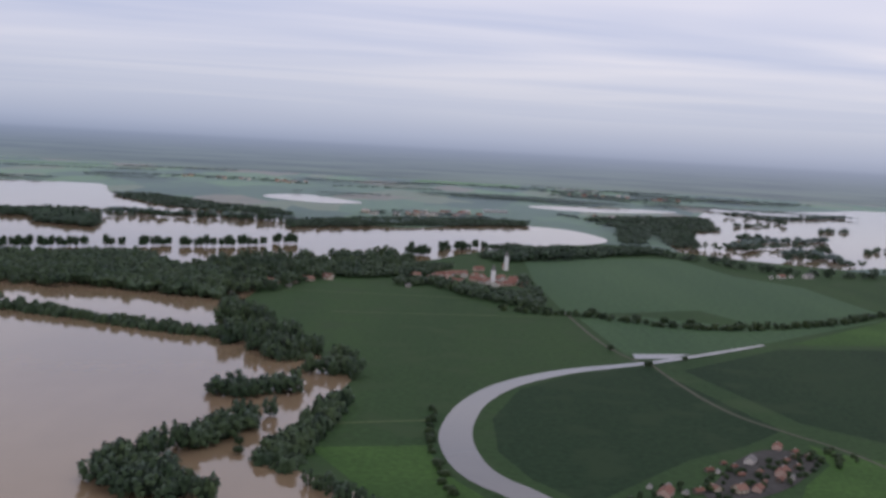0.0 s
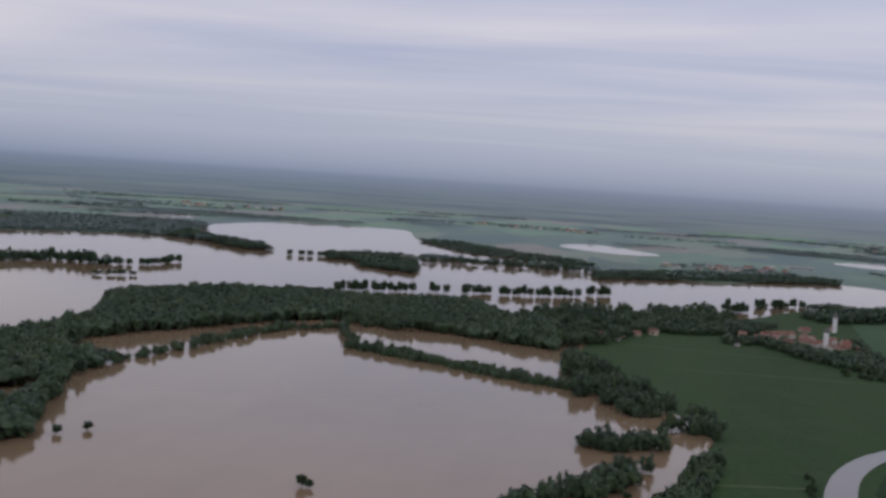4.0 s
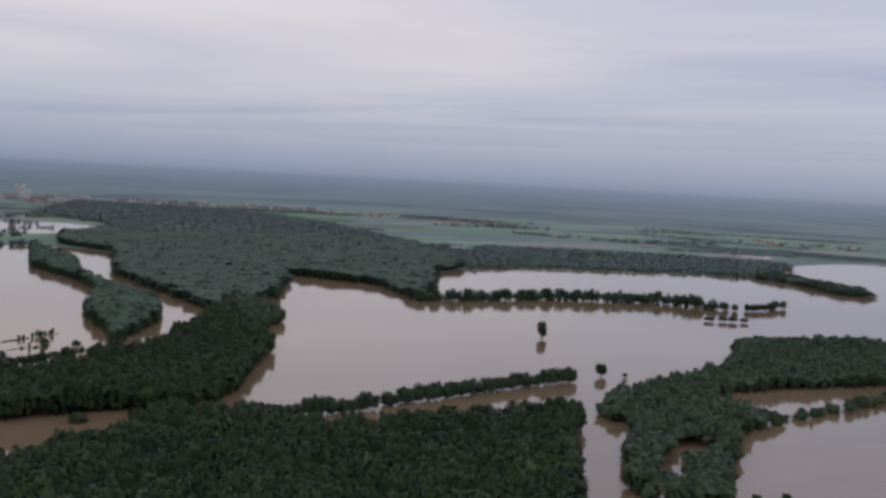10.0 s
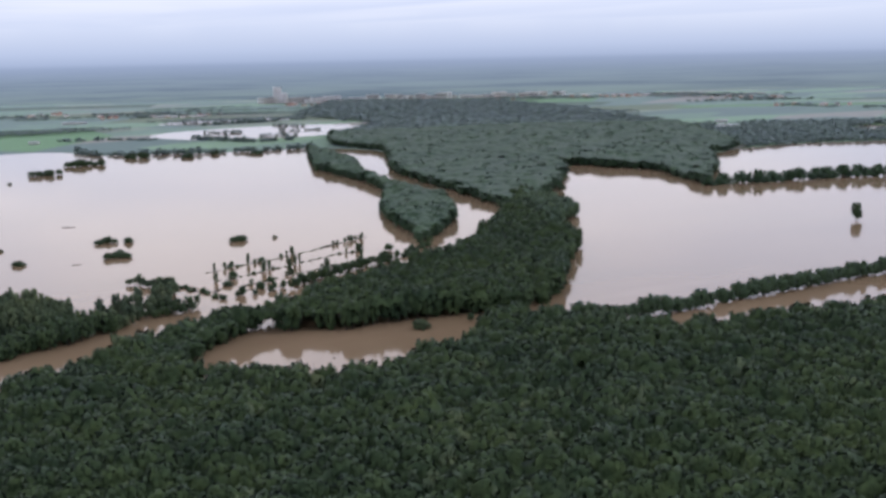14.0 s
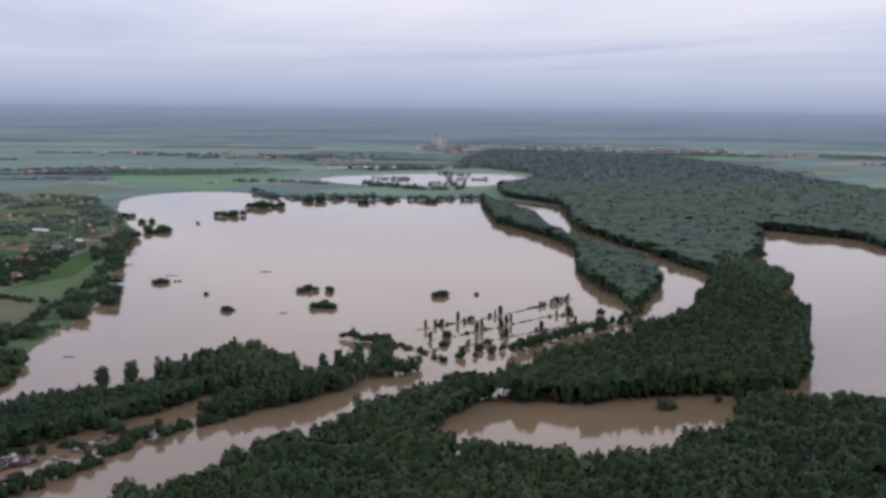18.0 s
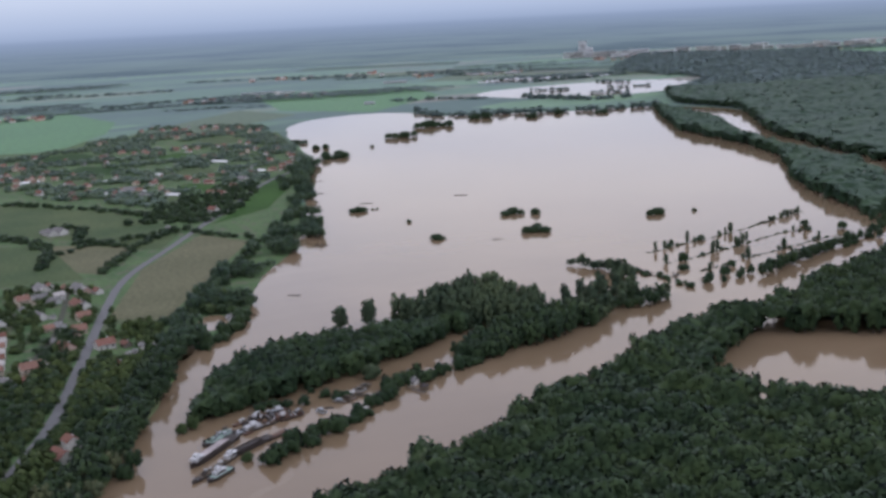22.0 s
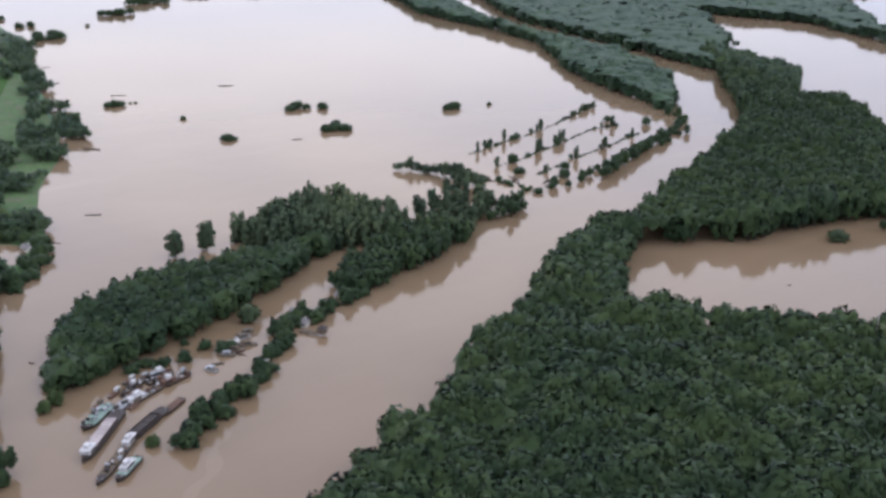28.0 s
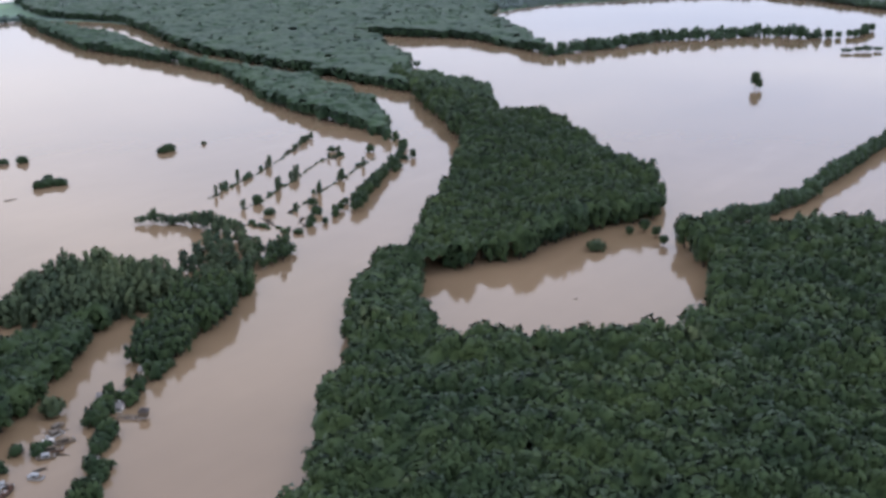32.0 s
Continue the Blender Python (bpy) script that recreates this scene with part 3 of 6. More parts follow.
def tree(name, x, y, h, w, kind, material, label, group="", lobes=22, seed=0, z=0.0):
    """A single tree: trunk with limbs, and a crown of ragged clumps."""
    key = (kind, material.name, seed % 4)
    if key not in TREE_MESHES:
        cv, ct, cn = crown(700 + seed % 4 + len(TREE_MESHES) * 7, lobes, kind)
        tv, tt = trunk(6, 0.6, 0.02)
        vs, ts, base = [tv], [tt], len(tv)
        g = np.random.default_rng(seed)
        for i in range(4):
            a = i * 1.7 + g.uniform(0, 1)
            lv, lt = trunk(4, 1.0, 0.03)
            lv = lv * (0.3, 0.3, 0.3)
            tilt = np.array(Matrix.Rotation(radians(35), 3, "X") @ Matrix.Identity(3)) if kind != "poplar" else np.array(Matrix.Rotation(radians(14), 3, "X"))
            spin = np.array(Matrix.Rotation(a, 3, "Z"))
            lv = lv @ tilt.T @ spin.T + (0, 0, 0.25 + 0.08 * i)
            vs.append(lv), ts.append(lt + base)
            base += len(lv)
        TREE_MESHES[key] = (from_arrays("crown", cv, ct, [material], None, cn), from_arrays("trunk", np.concatenate(vs), np.concatenate(ts), [BARK]))
    mc, mt = TREE_MESHES[key]
    root = new(name)
    root.location = (x, y, z)
    root.rotation_euler = (0, 0, (x * 1.3 + y) % 6.28)
    for nm, me, sc in (("trunk", mt, (h, h, h)), ("crown", mc, (w, w, h))):
        o = new(nm, me)
        o.parent, o.scale = root, sc
    return tagged(root, label, "tree", group)


# ---- ground, water, fields, roads ----
sheet("ground", [(-8000, -6000), (8000, -6000), (8000, 9000), (-8000, 9000)], 0.0, GRASS, "green meadows and farmland spreading to the horizon")
FLOOD_W = [(-400, -330), (-600, -215), (-735, -150), (-795, -140), (-835, -125), (-915, -95), (-1005, -70), (-1010, -40), (-1075, -10), (-1140, 0), (-1285, 80), (-1560, 150), (-1835, 240), (-2300, 300), (-2480, 380), (-2545, 525), (-2475, 615), (-2335, 610), (-2270, 730), (-2200, 850), (-2165, 1015)]
FLOOD_N = [(-1990, 1070), (-1810, 970), (-1620, 870), (-1420, 815), (-1300, 810), (-1300, 890), (-1440, 1035), (-1545, 1115), (-1480, 1400), (-1530, 1545), (-1500, 1740), (-1405, 1845), (-1340, 1965), (-1215, 2055), (-1260, 2400), (-1345, 2575), (-1310, 2955), (-995, 3070), (-930, 3060), (-790, 2600), (-570, 2300)]
FLOOD_E = [(-375, 2225), (-145, 2055), (-15, 2080), (75, 2310), (265, 2295), (325, 2090), (305, 1945), (150, 1800), (95, 1720), (50, 1640), (-15, 1490), (-60, 1425), (-140, 1335), (-185, 1175), (-180, 940), (-135, 865), (-55, 755), (-55, 640), (-75, 560), (-65, 510), (-25, 475), (0, 400), (60, 300), (0, 100), (-200, -100)]
FLOOD = FLOOD_W + FLOOD_N + FLOOD_E
sheet("water", softened(FLOOD, 25, 6), 0.3, WATER, "wide brown flood water mirroring the overcast sky")
for poly in ([(-2820, 885), (-2935, 1050), (-2930, 1390), (-2735, 1510), (-2450, 1205), (-2535, 1015), (-2615, 905)],
             [(-3295, 1080), (-3375, 1285), (-3325, 1575), (-3105, 1450), (-3135, 1175)],
             [(-505, 2890), (-405, 3160), (-275, 2975), (-170, 2820), (-305, 2705)],
             [(210, 3115), (380, 3320), (815, 3325), (400, 2945)],
             [(375, 1910), (750, 3160), (935, 3760), (1180, 3665), (1840, 4505), (1900, 3000), (695, 1685), (565, 1735), (485, 1780)],
             [(-1655, 2795), (-1540, 2890), (-1475, 2740)]):
    sheet("water", softened(poly, 40, 8), 0.3, WATER, "flooded fields shining under the grey sky")
CANAL_LINE = [(90, 400), (52, 485), (25, 515), (15, 570), (17, 615), (28, 672), (52, 728), (97, 782), (145, 815), (185, 845), (290, 945)]
ribbon("canal_bank", CANAL_LINE, [24, 26, 26, 22, 20, 14, 8], 0.15, FIELD_MID, "grassy canal dyke")
ribbon("canal", CANAL_LINE, [17, 19, 19, 16, 14, 9, 4], 0.3, CANAL, "pale grey canal curving through the fields")
sheet("meadow", [(-186, 1180), (-200, 1382), (-60, 1582), (40, 1782), (120, 1842), (305, 1947), (600, 1720), (900, 1500), (1000, 300), (300, 100), (60, 300), (0, 400), (-25, 475), (-65, 510), (-75, 560), (-55, 640), (-55, 755), (-135, 865), (-180, 940)], 0.05, FIELD_MID, "green farmland beside the flood", "structure", "meadow")
sheet("meadow", [(-400, -335), (-600, -220), (-735, -155), (-835, -130), (-915, -100), (-1005, -75), (-1075, -15), (-1285, 75), (-1560, 145), (-1835, 235), (-2300, 295), (-2500, 100), (-2300, -300), (-1600, -500), (-700, -500)], 0.05, GARDEN, "rough grassland and gardens by the village", "structure", "meadow")
FIELDS = [
    (FIELD_MID, [(-160, 1020), (-85, 1275), (5, 1215), (75, 1130), (125, 1015), (145, 855), (100, 800), (45, 745), (-40, 735), (-60, 780), (-140, 890)], "dark green young wheat field"),
    (FIELD_MID, [(-40, 732), (45, 742), (10, 690), (2, 615), (5, 575), (-45, 565), (-70, 555), (-52, 640)], "green barley field beside the canal"),
    (FIELD_LIGHT, [(-60, 550), (0, 565), (8, 520), (30, 480), (20, 440), (-20, 470)], "light green strip beside the canal"),
    (FIELD_DARK, [(165, 815), (212, 640), (180, 600), (140, 565), (75, 480), (52, 515), (38, 560), (38, 630), (60, 715), (120, 795)], "dark green field inside the canal bend"),
    (FIELD_DARK, [(190, 810), (230, 660), (330, 560), (700, 800), (420, 960), (300, 930)], "dark green field beyond the track"),
    (FIELD_HAZY, [(120, 1315), (125, 1545), (195, 1665), (380, 1725), (415, 1515), (480, 1420), (495, 1185), (320, 1050), (280, 1145), (190, 1095), (130, 1070)], "broad green field behind the hedge"),
    (FIELD_HAZY, [(140, 1040), (155, 860), (190, 860), (300, 960), (480, 1150), (330, 1035), (200, 1080)], "green field along the track"),
    (FIELD_LIGHT, [(315, 955), (420, 980), (700, 820), (900, 1000), (520, 1190)], "bright green field"),
    (FIELD_LIGHT, [(217, 610), (235, 590), (330, 545), (300, 440), (165, 470), (190, 530), (216, 570)], "bright green meadow by the hamlet"),
    (FIELD_DRY, [(-1100, -105), (-1080, -70), (-1315, 35), (-1372, 2), (-1315, -30), (-1250, -65)], "dry olive-brown field beside the road"),
    (FIELD_OLIVE, [(-1715, -180), (-1585, -70), (-1415, -5), (-1325, -40), (-1345, -70), (-1420, -105), (-1500, -185)], "pale green pasture"),
    (FIELD_DRY, [(-1405, -125), (-1350, -62), (-1255, -100), (-1290, -140)], "tan stubble field"),
    (FIELD_LIGHT, [(-1420, 20), (-1490, 60), (-1720, 150), (-1660, 165), (-1480, 90)], "bright green meadow between road and lake"),
    (FIELD_OLIVE, [(-1240, -110), (-1400, -130), (-1480, -260), (-1250, -200)], "olive pasture"),
    (FIELD_LIGHT, [(-905, -200), (-900, -180), (-915, -168), (-935, -161), (-958, -171), (-976, -180), (-1000, -240), (-880, -260)], "bright green garden meadow"),
    (FIELD_OLIVE, [(-1060, -195), (-1046, -177), (-996, -178), (-990, -200), (-1030, -240)], "olive garden meadow behind the row houses"),
    (FIELD_OLIVE, [(-1700, -30), (-1640, 20), (-1560, 10), (-1620, -50)], "pale meadow among the houses"),
    (FAR_FIELDS[1], [(-3290, -93), (-3260, -20), (-2827, 65), (-2560, 20), (-2341, -62), (-2296, -113), (-2338, -200), (-2900, -400)], "bright green hillside field"),
    (FAR_FIELDS[2], [(-2350, 120), (-2500, 60), (-2900, 350), (-2650, 420)], "pale green field behind the village"),
    (FAR_FIELDS[1], [(-2560, 560), (-2900, 850), (-3300, 900), (-3500, 500), (-2800, 420)], "green field behind the lake"),
]
for i, (mat, poly, label) in enumerate(FIELDS):
    sheet("field", poly, 0.08 + 0.005 * i, mat, label, "structure", "field")
g0 = np.random.default_rng(5)
# the far plain's long field strips
for k in range(16):
    u = g0.uniform(-0.2, 1.45)
    d, w, h = g0.uniform(3000, 4800), g0.uniform(120, 420), g0.uniform(60, 160)
    cx, cy = -150 - d * math.sin(u), 300 + d * math.cos(u)
    if inside(np.array([cx]), np.array([cy]), FLOOD)[0]:
        continue
    a = g0.uniform(-0.4, 0.4) + u
    q = [(cx + math.cos(a) * i * w - math.sin(a) * j * h, cy + math.sin(a) * i * w + math.cos(a) * j * h) for i, j in ((-1, -1), (1, -1), (1, 1), (-1, 1))]
    sheet("field", q, 0.2 + 0.004 * k, FAR_FIELDS[k % 3], "far field in the hazy plain", "structure", "field")
for poly in ([(-1050, -55), (-1070, -49), (-1074, -37), (-1058, -32), (-1036, -39), (-1036, -51)], [(-1028, -67), (-1005, -62), (-975, -74), (-990, -80)]):
    sheet("water", softened(poly, 8, 1.5), 0.3, WATER, "flooded garden pool among the trees")
ribbon("road", [(-640, -220), (-780, -188), (-858, -165), (-905, -148), (-1005, -128), (-1125, -105), (-1225, -83), (-1320, -35), (-1435, 18), (-1515, 62), (-1665, 122), (-1795, 215)], 6.2, 0.2, ASPHALT, "grey two-lane asphalt road")
ribbon("street", [(-1215, -122), (-1195, -125), (-1145, -130), (-1082, -138), (-1045, -148), (-1013, -158), (-993, -163), (-976, -171)], 4.0, 0.22, DIRT, "pale village street between the houses")
ribbon("foam_streak", [(-812, -42), (-804, -50), (-801, -56), (-789, -61), (-784, -66), (-780, -76), (-766, -81), (-760, -88), (-754, -96), (-740, -98), (-730, -106), (-715, -113)], [0.3, 3.0, 1.6, 6.5, 3.0, 5.0, 2.0, 7.0, 2.5, 5.0, 3.0, 4.0], 0.31, FOAM, "pale foam streak drifting down the river")
sheet("canal_basin", [(160, 846), (190, 856), (211, 880), (161, 866)], 0.32, CANAL, "pale basin above the canal weir", "structure", "canal")
for line in ([(-165, 1128), (-75, 1137), (21, 1140), (80, 1138), (111, 1101)], [(-94, 1000), (17, 1022), (115, 1040)], [(-62, 596), (-27, 609), (1, 618)]):
    ribbon("field_margin", line, 3.0, 0.21, FIELD_OLIVE, "pale grassy margin between two fields")
ribbon("track", [(130, 1080), (140, 920), (155, 845), (170, 825), (172, 785), (187, 680), (217, 628), (235, 605), (250, 560)], 2.8, 0.2, DIRT, "pale dirt track between the fields")

# ---- woods ----
POOLS = [[(-2005, 1855), (-2030, 1990), (-2180, 2070), (-2120, 1900)], [(-1900, 1925), (-1880, 2050), (-1995, 2070), (-1990, 1960)], [(-1585, 2040), (-1600, 2200), (-1705, 2250), (-1690, 2080)]]
for poly in POOLS:
    sheet("water", softened(poly, 20, 6), 0.3, WATER, "flooded clearing shining in the far wood")
POND = [(-855, 200), (-850, 228), (-835, 260), (-815, 285), (-800, 340), (-795, 378), (-765, 362), (-735, 330), (-712, 250), (-705, 222), (-718, 198), (-745, 180), (-775, 160), (-805, 148)]
CLEARINGS = [[(-640, 24), (-636, 32), (-628, 14), (-622, -2), (-626, 0), (-634, 10)], [(-752, 146), (-741, 130), (-736, 113), (-744, 118)], [(-690, 150), (-680, 152), (-684, 140)], [(-660, 90), (-652, 98), (-650, 86)], [(-705, 60), (-697, 66), (-699, 54)]]
NEAR_FOREST = [(-655, -121), (-672, -104), (-700, -90), (-728, -65), (-751, -28), (-773, 17), (-806, 72), (-834, 131), (-858, 182), (-800, 140), (-770, 153), (-735, 178), (-708, 196), (-700, 225), (-722, 290), (-742, 335), (-760, 358), (-728, 362), (-650, 440), (-625, 550), (-602, 604), (-590, 602), (-558, 550), (-516, 492), (-466, 426), (-440, 398), (-380, 380), (-400, 230), (-500, 120), (-560, 20), (-590, -50)]
stand("forest", spread(inset(NEAR_FOREST, 5.5), 8.2, 3, CLEARINGS), 22.0, 12.4, LEAF_FOREST, "dense green floodplain forest standing in the flood", lobes=17, seed=3, var=0.27, category="forest", area=NEAR_FOREST, ground=-2.8)
SPRINKLE = spread(inset(NEAR_FOREST, 9.0), 24.0, 16, CLEARINGS)
stand("forest", SPRINKLE, 22.4, 12.0, LEAF_POPLAR, "lighter green trees scattered through the forest", lobes=12, seed=16, var=0.2, category="forest", ground=-2.8)
BAND = [(-865, 183), (-882, 250), (-915, 320), (-955, 420), (-1000, 510), (-1050, 574), (-1100, 624), (-1165, 690), (-1265, 820), (-1240, 770), (-1066, 674), (-1024, 632), (-956, 618), (-874, 526), (-804, 462), (-782, 402), (-795, 382), (-807, 358), (-814, 328), (-817, 302), (-818, 284), (-828, 267), (-838, 255), (-846, 240), (-852, 222)]
stand("forest", spread(inset(BAND, 5.0), 8.2, 4), 21.0, 12.2, LEAF_FOREST, "dark green wood between river and flooded lake", lobes=15, seed=4, var=0.28, category="forest", area=BAND, ground=-2.8)
NECK = [(-836, 130), (-862, 172), (-884, 235), (-868, 240), (-855, 226), (-844, 204), (-827, 180), (-794, 144), (-812, 120)]
stand("forest", spread(NECK, 7.0, 14), 18.0, 11.0, LEAF_FOREST, "trees closing the end of the pond", lobes=9, seed=14, category="forest", area=NECK, ground=-2.8)
BUMP = [(-1150, 690), (-1225, 760), (-1240, 810), (-1185, 800), (-1105, 752), (-1045, 655), (-1060, 640)]
stand("forest", spread(inset(BUMP, 3.5), 6.8, 15), 17.5, 9.0, LEAF_MID, "rounded wood jutting into the lake", lobes=8, seed=15, category="forest", area=BUMP, ground=-2.8)
PENINSULA = [(-2150, 985), (-1960, 880), (-1770, 785), (-1575, 752), (-1445, 712), (-1340, 640), (-1270, 592), (-1220, 568), (-1085, 520), (-1065, 502), (-1105, 565), (-1160, 625), (-1220, 668), (-1310, 718), (-1425, 738), (-1550, 770), (-1640, 800), (-1800, 885), (-1950, 928), (-2040, 950)]
stand("forest", spread(inset(PENINSULA, 3.5), 7.5, 5), 17.0, 10.0, LEAF_FAR, "wooded spit between lake and river", lobes=6, seed=5, category="forest", area=PENINSULA, ground=-2.8)
FAR_WOOD = [(-1990, 1060), (-1810, 955), (-1630, 848), (-1435, 788), (-1275, 748), (-1190, 720), (-1265, 840), (-1290, 885), (-1440, 1035), (-1545, 1115), (-1370, 1150), (-1190, 1060), (-1330, 1250), (-1480, 1400), (-1530, 1545), (-1700, 1700), (-2050, 1950), (-2300, 1700), (-2450, 1205), (-2200, 1060)]
stand("forest", spread(inset(FAR_WOOD, 3.5), 12.5, 6), 17.5, 17.5, LEAF_FAR, "broad dark wood behind the lakes", lobes=4, seed=6, trunks=False, category="forest", area=FAR_WOOD, ground=-2.8)
stand("forest", spread([(-2450, 1220), (-2750, 1530), (-3350, 1600), (-4300, 2300), (-3600, 2600), (-2800, 2350), (-2050, 1960), (-2300, 1700)], 22.0, 7, POOLS), 16.0, 30.0, LEAF_HAZED, "hazy far forest", lobes=3, seed=7, trunks=False, category="forest", ground=-2.8)
stand("forest", spread([(-1530, 1560), (-1500, 1750), (-1405, 1860), (-1340, 1980), (-1215, 2070), (-1265, 2400), (-1345, 2560), (-1650, 2500), (-2050, 1960), (-1700, 1700)], 16.0, 8, POOLS), 13.0, 20.0, LEAF_HAZED, "trees along the far shore", lobes=3, seed=8, trunks=False, category="forest", ground=-2.8)
GROVE = [(-596, 628), (-612, 645), (-630, 710), (-640, 820), (-650, 920), (-722, 1080), (-650, 1235), (-545, 1275), (-465, 1270), (-360, 1345), (-290, 1230), (-225, 1190), (-195, 1030), (-280, 1050), (-365, 1080), (-455, 1085), (-495, 1030), (-530, 955), (-560, 888), (-585, 825), (-570, 755), (-508, 730), (-495, 655), (-455, 575), (-422, 515), (-435, 478), (-455, 463), (-480, 482), (-522, 545), (-572, 635)]
stand("forest", spread(inset(GROVE, 3.5), 9.2, 9, [[(-468, 505), (-507, 580), (-514, 612), (-500, 630), (-486, 605), (-488, 575), (-456, 508)]]), 16.0, 11.5, LEAF_MID, "dark wood standing in the flood", lobes=8, seed=9, var=0.3, category="forest", area=GROVE, ground=-2.8)
stand("grove_edge", along([(-516, 715), (-504, 774), (-490, 853), (-486, 924), (-478, 966), (-450, 1020), (-430, 1050)], 6.0, 14, 10), 9.0, 9.5, LEAF_MID, "low willows standing in the water before the wood", "bush", lobes=9, seed=10, var=0.45)
stand("grove_edge", along([(-430, 1040), (-405, 985), (-372, 930)], 9.0, 10, 11), 9.0, 9.0, LEAF_MID, "scattered willows between wood and drowned dyke", "round", lobes=9, seed=11, var=0.4)
ROAD_GAP = corridor([(-640, -220), (-780, -188), (-858, -165), (-905, -148), (-1005, -128), (-1125, -105), (-1225, -83)], 5.2)
WEST_SHORE = [(-735, -143), (-795, -134), (-835, -119), (-912, -90), (-980, -70), (-998, -54), (-1040, -38), (-1078, -8), (-1155, 4), (-1238, 66), (-1272, 94), (-1355, 118), (-1625, 178), (-1825, 245), (-1725, 150), (-1450, 105), (-1310, 45), (-1180, -25), (-1060, -75), (-1020, -85), (-930, -112), (-880, -130), (-830, -150), (-735, -190)]
YARD = [(-846, -150), (-853, -136), (-880, -131), (-884, -144), (-862, -153)]
SHORE_TREES = spread(inset(WEST_SHORE, 5.0), 6.8, 21, [ROAD_GAP, YARD])
SHORE_TREES = np.array([q for q in SHORE_TREES if q[0] > -1000 or noise.noise(Vector((q[0] * 0.035, q[1] * 0.035, 7))) > 0.02])
stand("riverside_wood", SHORE_TREES[SHORE_TREES[:, 0] > -1000], 11.0, 9.5, LEAF_FOREST, "mixed green trees along the flooded shore", lobes=13, seed=21, var=0.3, category="forest")
stand("riverside_wood", SHORE_TREES[SHORE_TREES[:, 0] <= -1000], 9.5, 9.0, LEAF_MID, "loose green trees along the lake shore", lobes=12, seed=20, var=0.4, category="forest")
stand("garden_trees", spread([(-700, -230), (-790, -200), (-850, -175), (-890, -155), (-835, -150), (-735, -190)], 6.5, 22, [ROAD_GAP, YARD]), 10.0, 8.5, LEAF_SHRUB, "leafy trees beside the road", lobes=13, seed=22, var=0.3)
stand("garden_trees", spread([(-760, -205), (-860, -178), (-910, -200), (-1000, -245), (-850, -290), (-720, -260)], 9.0, 23, holes=[ROAD_GAP, [(-905, -200), (-900, -180), (-915, -168), (-935, -161), (-958, -171), (-976, -180), (-1000, -240), (-880, -260)], [(-900, -196), (-955, -185), (-975, -235), (-905, -240)]]), 8.0, 8.0, LEAF_SHRUB, "leafy garden trees", lobes=10, seed=23, var=0.35)
stand("garden_trees", spread([(-640, -205), (-700, -205), (-780, -178), (-860, -120), (-800, -132), (-735, -146), (-640, -195)], 13.0, 47, [ROAD_GAP, YARD]), 11.5, 8.5, LEAF_PALE, "pale flowering acacias among the riverside trees", lobes=13, seed=47, var=0.3)
stand("garden_trees", spread([(-905, -160), (-1010, -135), (-1080, -122), (-1080, -140), (-1000, -165), (-930, -190), (-895, -172)], 10.0, 48, [ROAD_GAP, [(-1095, -180), (-1095, -164), (-996, -164), (-996, -182)]]), 6.0, 7.0, LEAF_FOREST, "dark leafy garden trees by the road", lobes=12, seed=48, var=0.4)
for k, mat in ((0, LEAF_SHRUB), (1, LEAF_FOREST)):
    stand("roadside_trees", spread(corridor([(-640, -220), (-780, -188), (-858, -165), (-905, -148), (-1005, -128)], 24), 8.0, 140 + k, [ROAD_GAP, YARD]), 5.5, 6.5, mat, ("light green bushes lining the road", "dark bushes and small trees lining the road")[k], "bush", lobes=11, seed=140 + k, var=0.45)
ISLAND_S = [(-876, -82), (-895, -79), (-926, -58), (-943, -30), (-957, -5), (-957, 15), (-953, 35), (-955, 60), (-962, 80), (-949, 95), (-938, 62), (-922, 42), (-904, 5), (-893, -28), (-882, -52), (-878, -70)]
ISLAND_N = [(-998, 57), (-982, 63), (-966, 76), (-950, 95), (-940, 128), (-955, 146), (-978, 147), (-1002, 134), (-1018, 110), (-1014, 80)]
stand("island_wood", spread(ISLAND_S, 7.5, 24), 16.5, 11.0, LEAF_FOREST, "dense wood on the flooded island", ground=-2.5, area=ISLAND_S, lobes=14, seed=24, var=0.2, category="forest")
stand("poplar_grove", spread(ISLAND_N, 6.0, 25), 20.0, 6.8, LEAF_POPLAR, "tall grey-green poplar grove on the flooded island", "poplar", ground=-2.5, lobes=12, seed=25, var=0.2, category="forest")
stand("island_wood", spread([(-890, 70), (-905, 62), (-925, 90), (-942, 130), (-940, 160), (-925, 168), (-905, 125)], 6.5, 26), 15.0, 9.0, LEAF_FOREST, "wood along the drowned river bank", ground=-2.5, lobes=13, seed=26, category="forest")
stand("thicket", spread([(-976, 167), (-1001, 214), (-990, 233), (-960, 215), (-926, 167), (-927, 149)], 8.5, 27), 13.0, 6.5, LEAF_POPLAR, "flooded thicket of poplars at the island's tip", "poplar", lobes=12, seed=27, var=0.35)
stand("thicket", spread([(-942, 182), (-934, 211), (-958, 240), (-962, 204)], 7.0, 37), 9.0, 6.5, LEAF_FOREST, "flooded willow thicket along the bank", lobes=11, seed=37, var=0.4)
stand("thicket", along([(-1069, 225), (-1052, 233), (-1030, 239), (-1004, 236)], 2.6, 8, 28), 9.0, 6.0, LEAF_POPLAR, "row of willows standing in the flood", lobes=11, seed=28, var=0.4)
stand("thicket", np.concatenate([along([(-1038, 252), (-1018, 255), (-991, 261)], 3.0, 9, 38), along([(-985, 262), (-970, 258)], 4.0, 8, 39)]), 3.0, 4.5, LEAF_FOREST, "low drowned brushwood", "bush", lobes=10, seed=38, var=0.5)
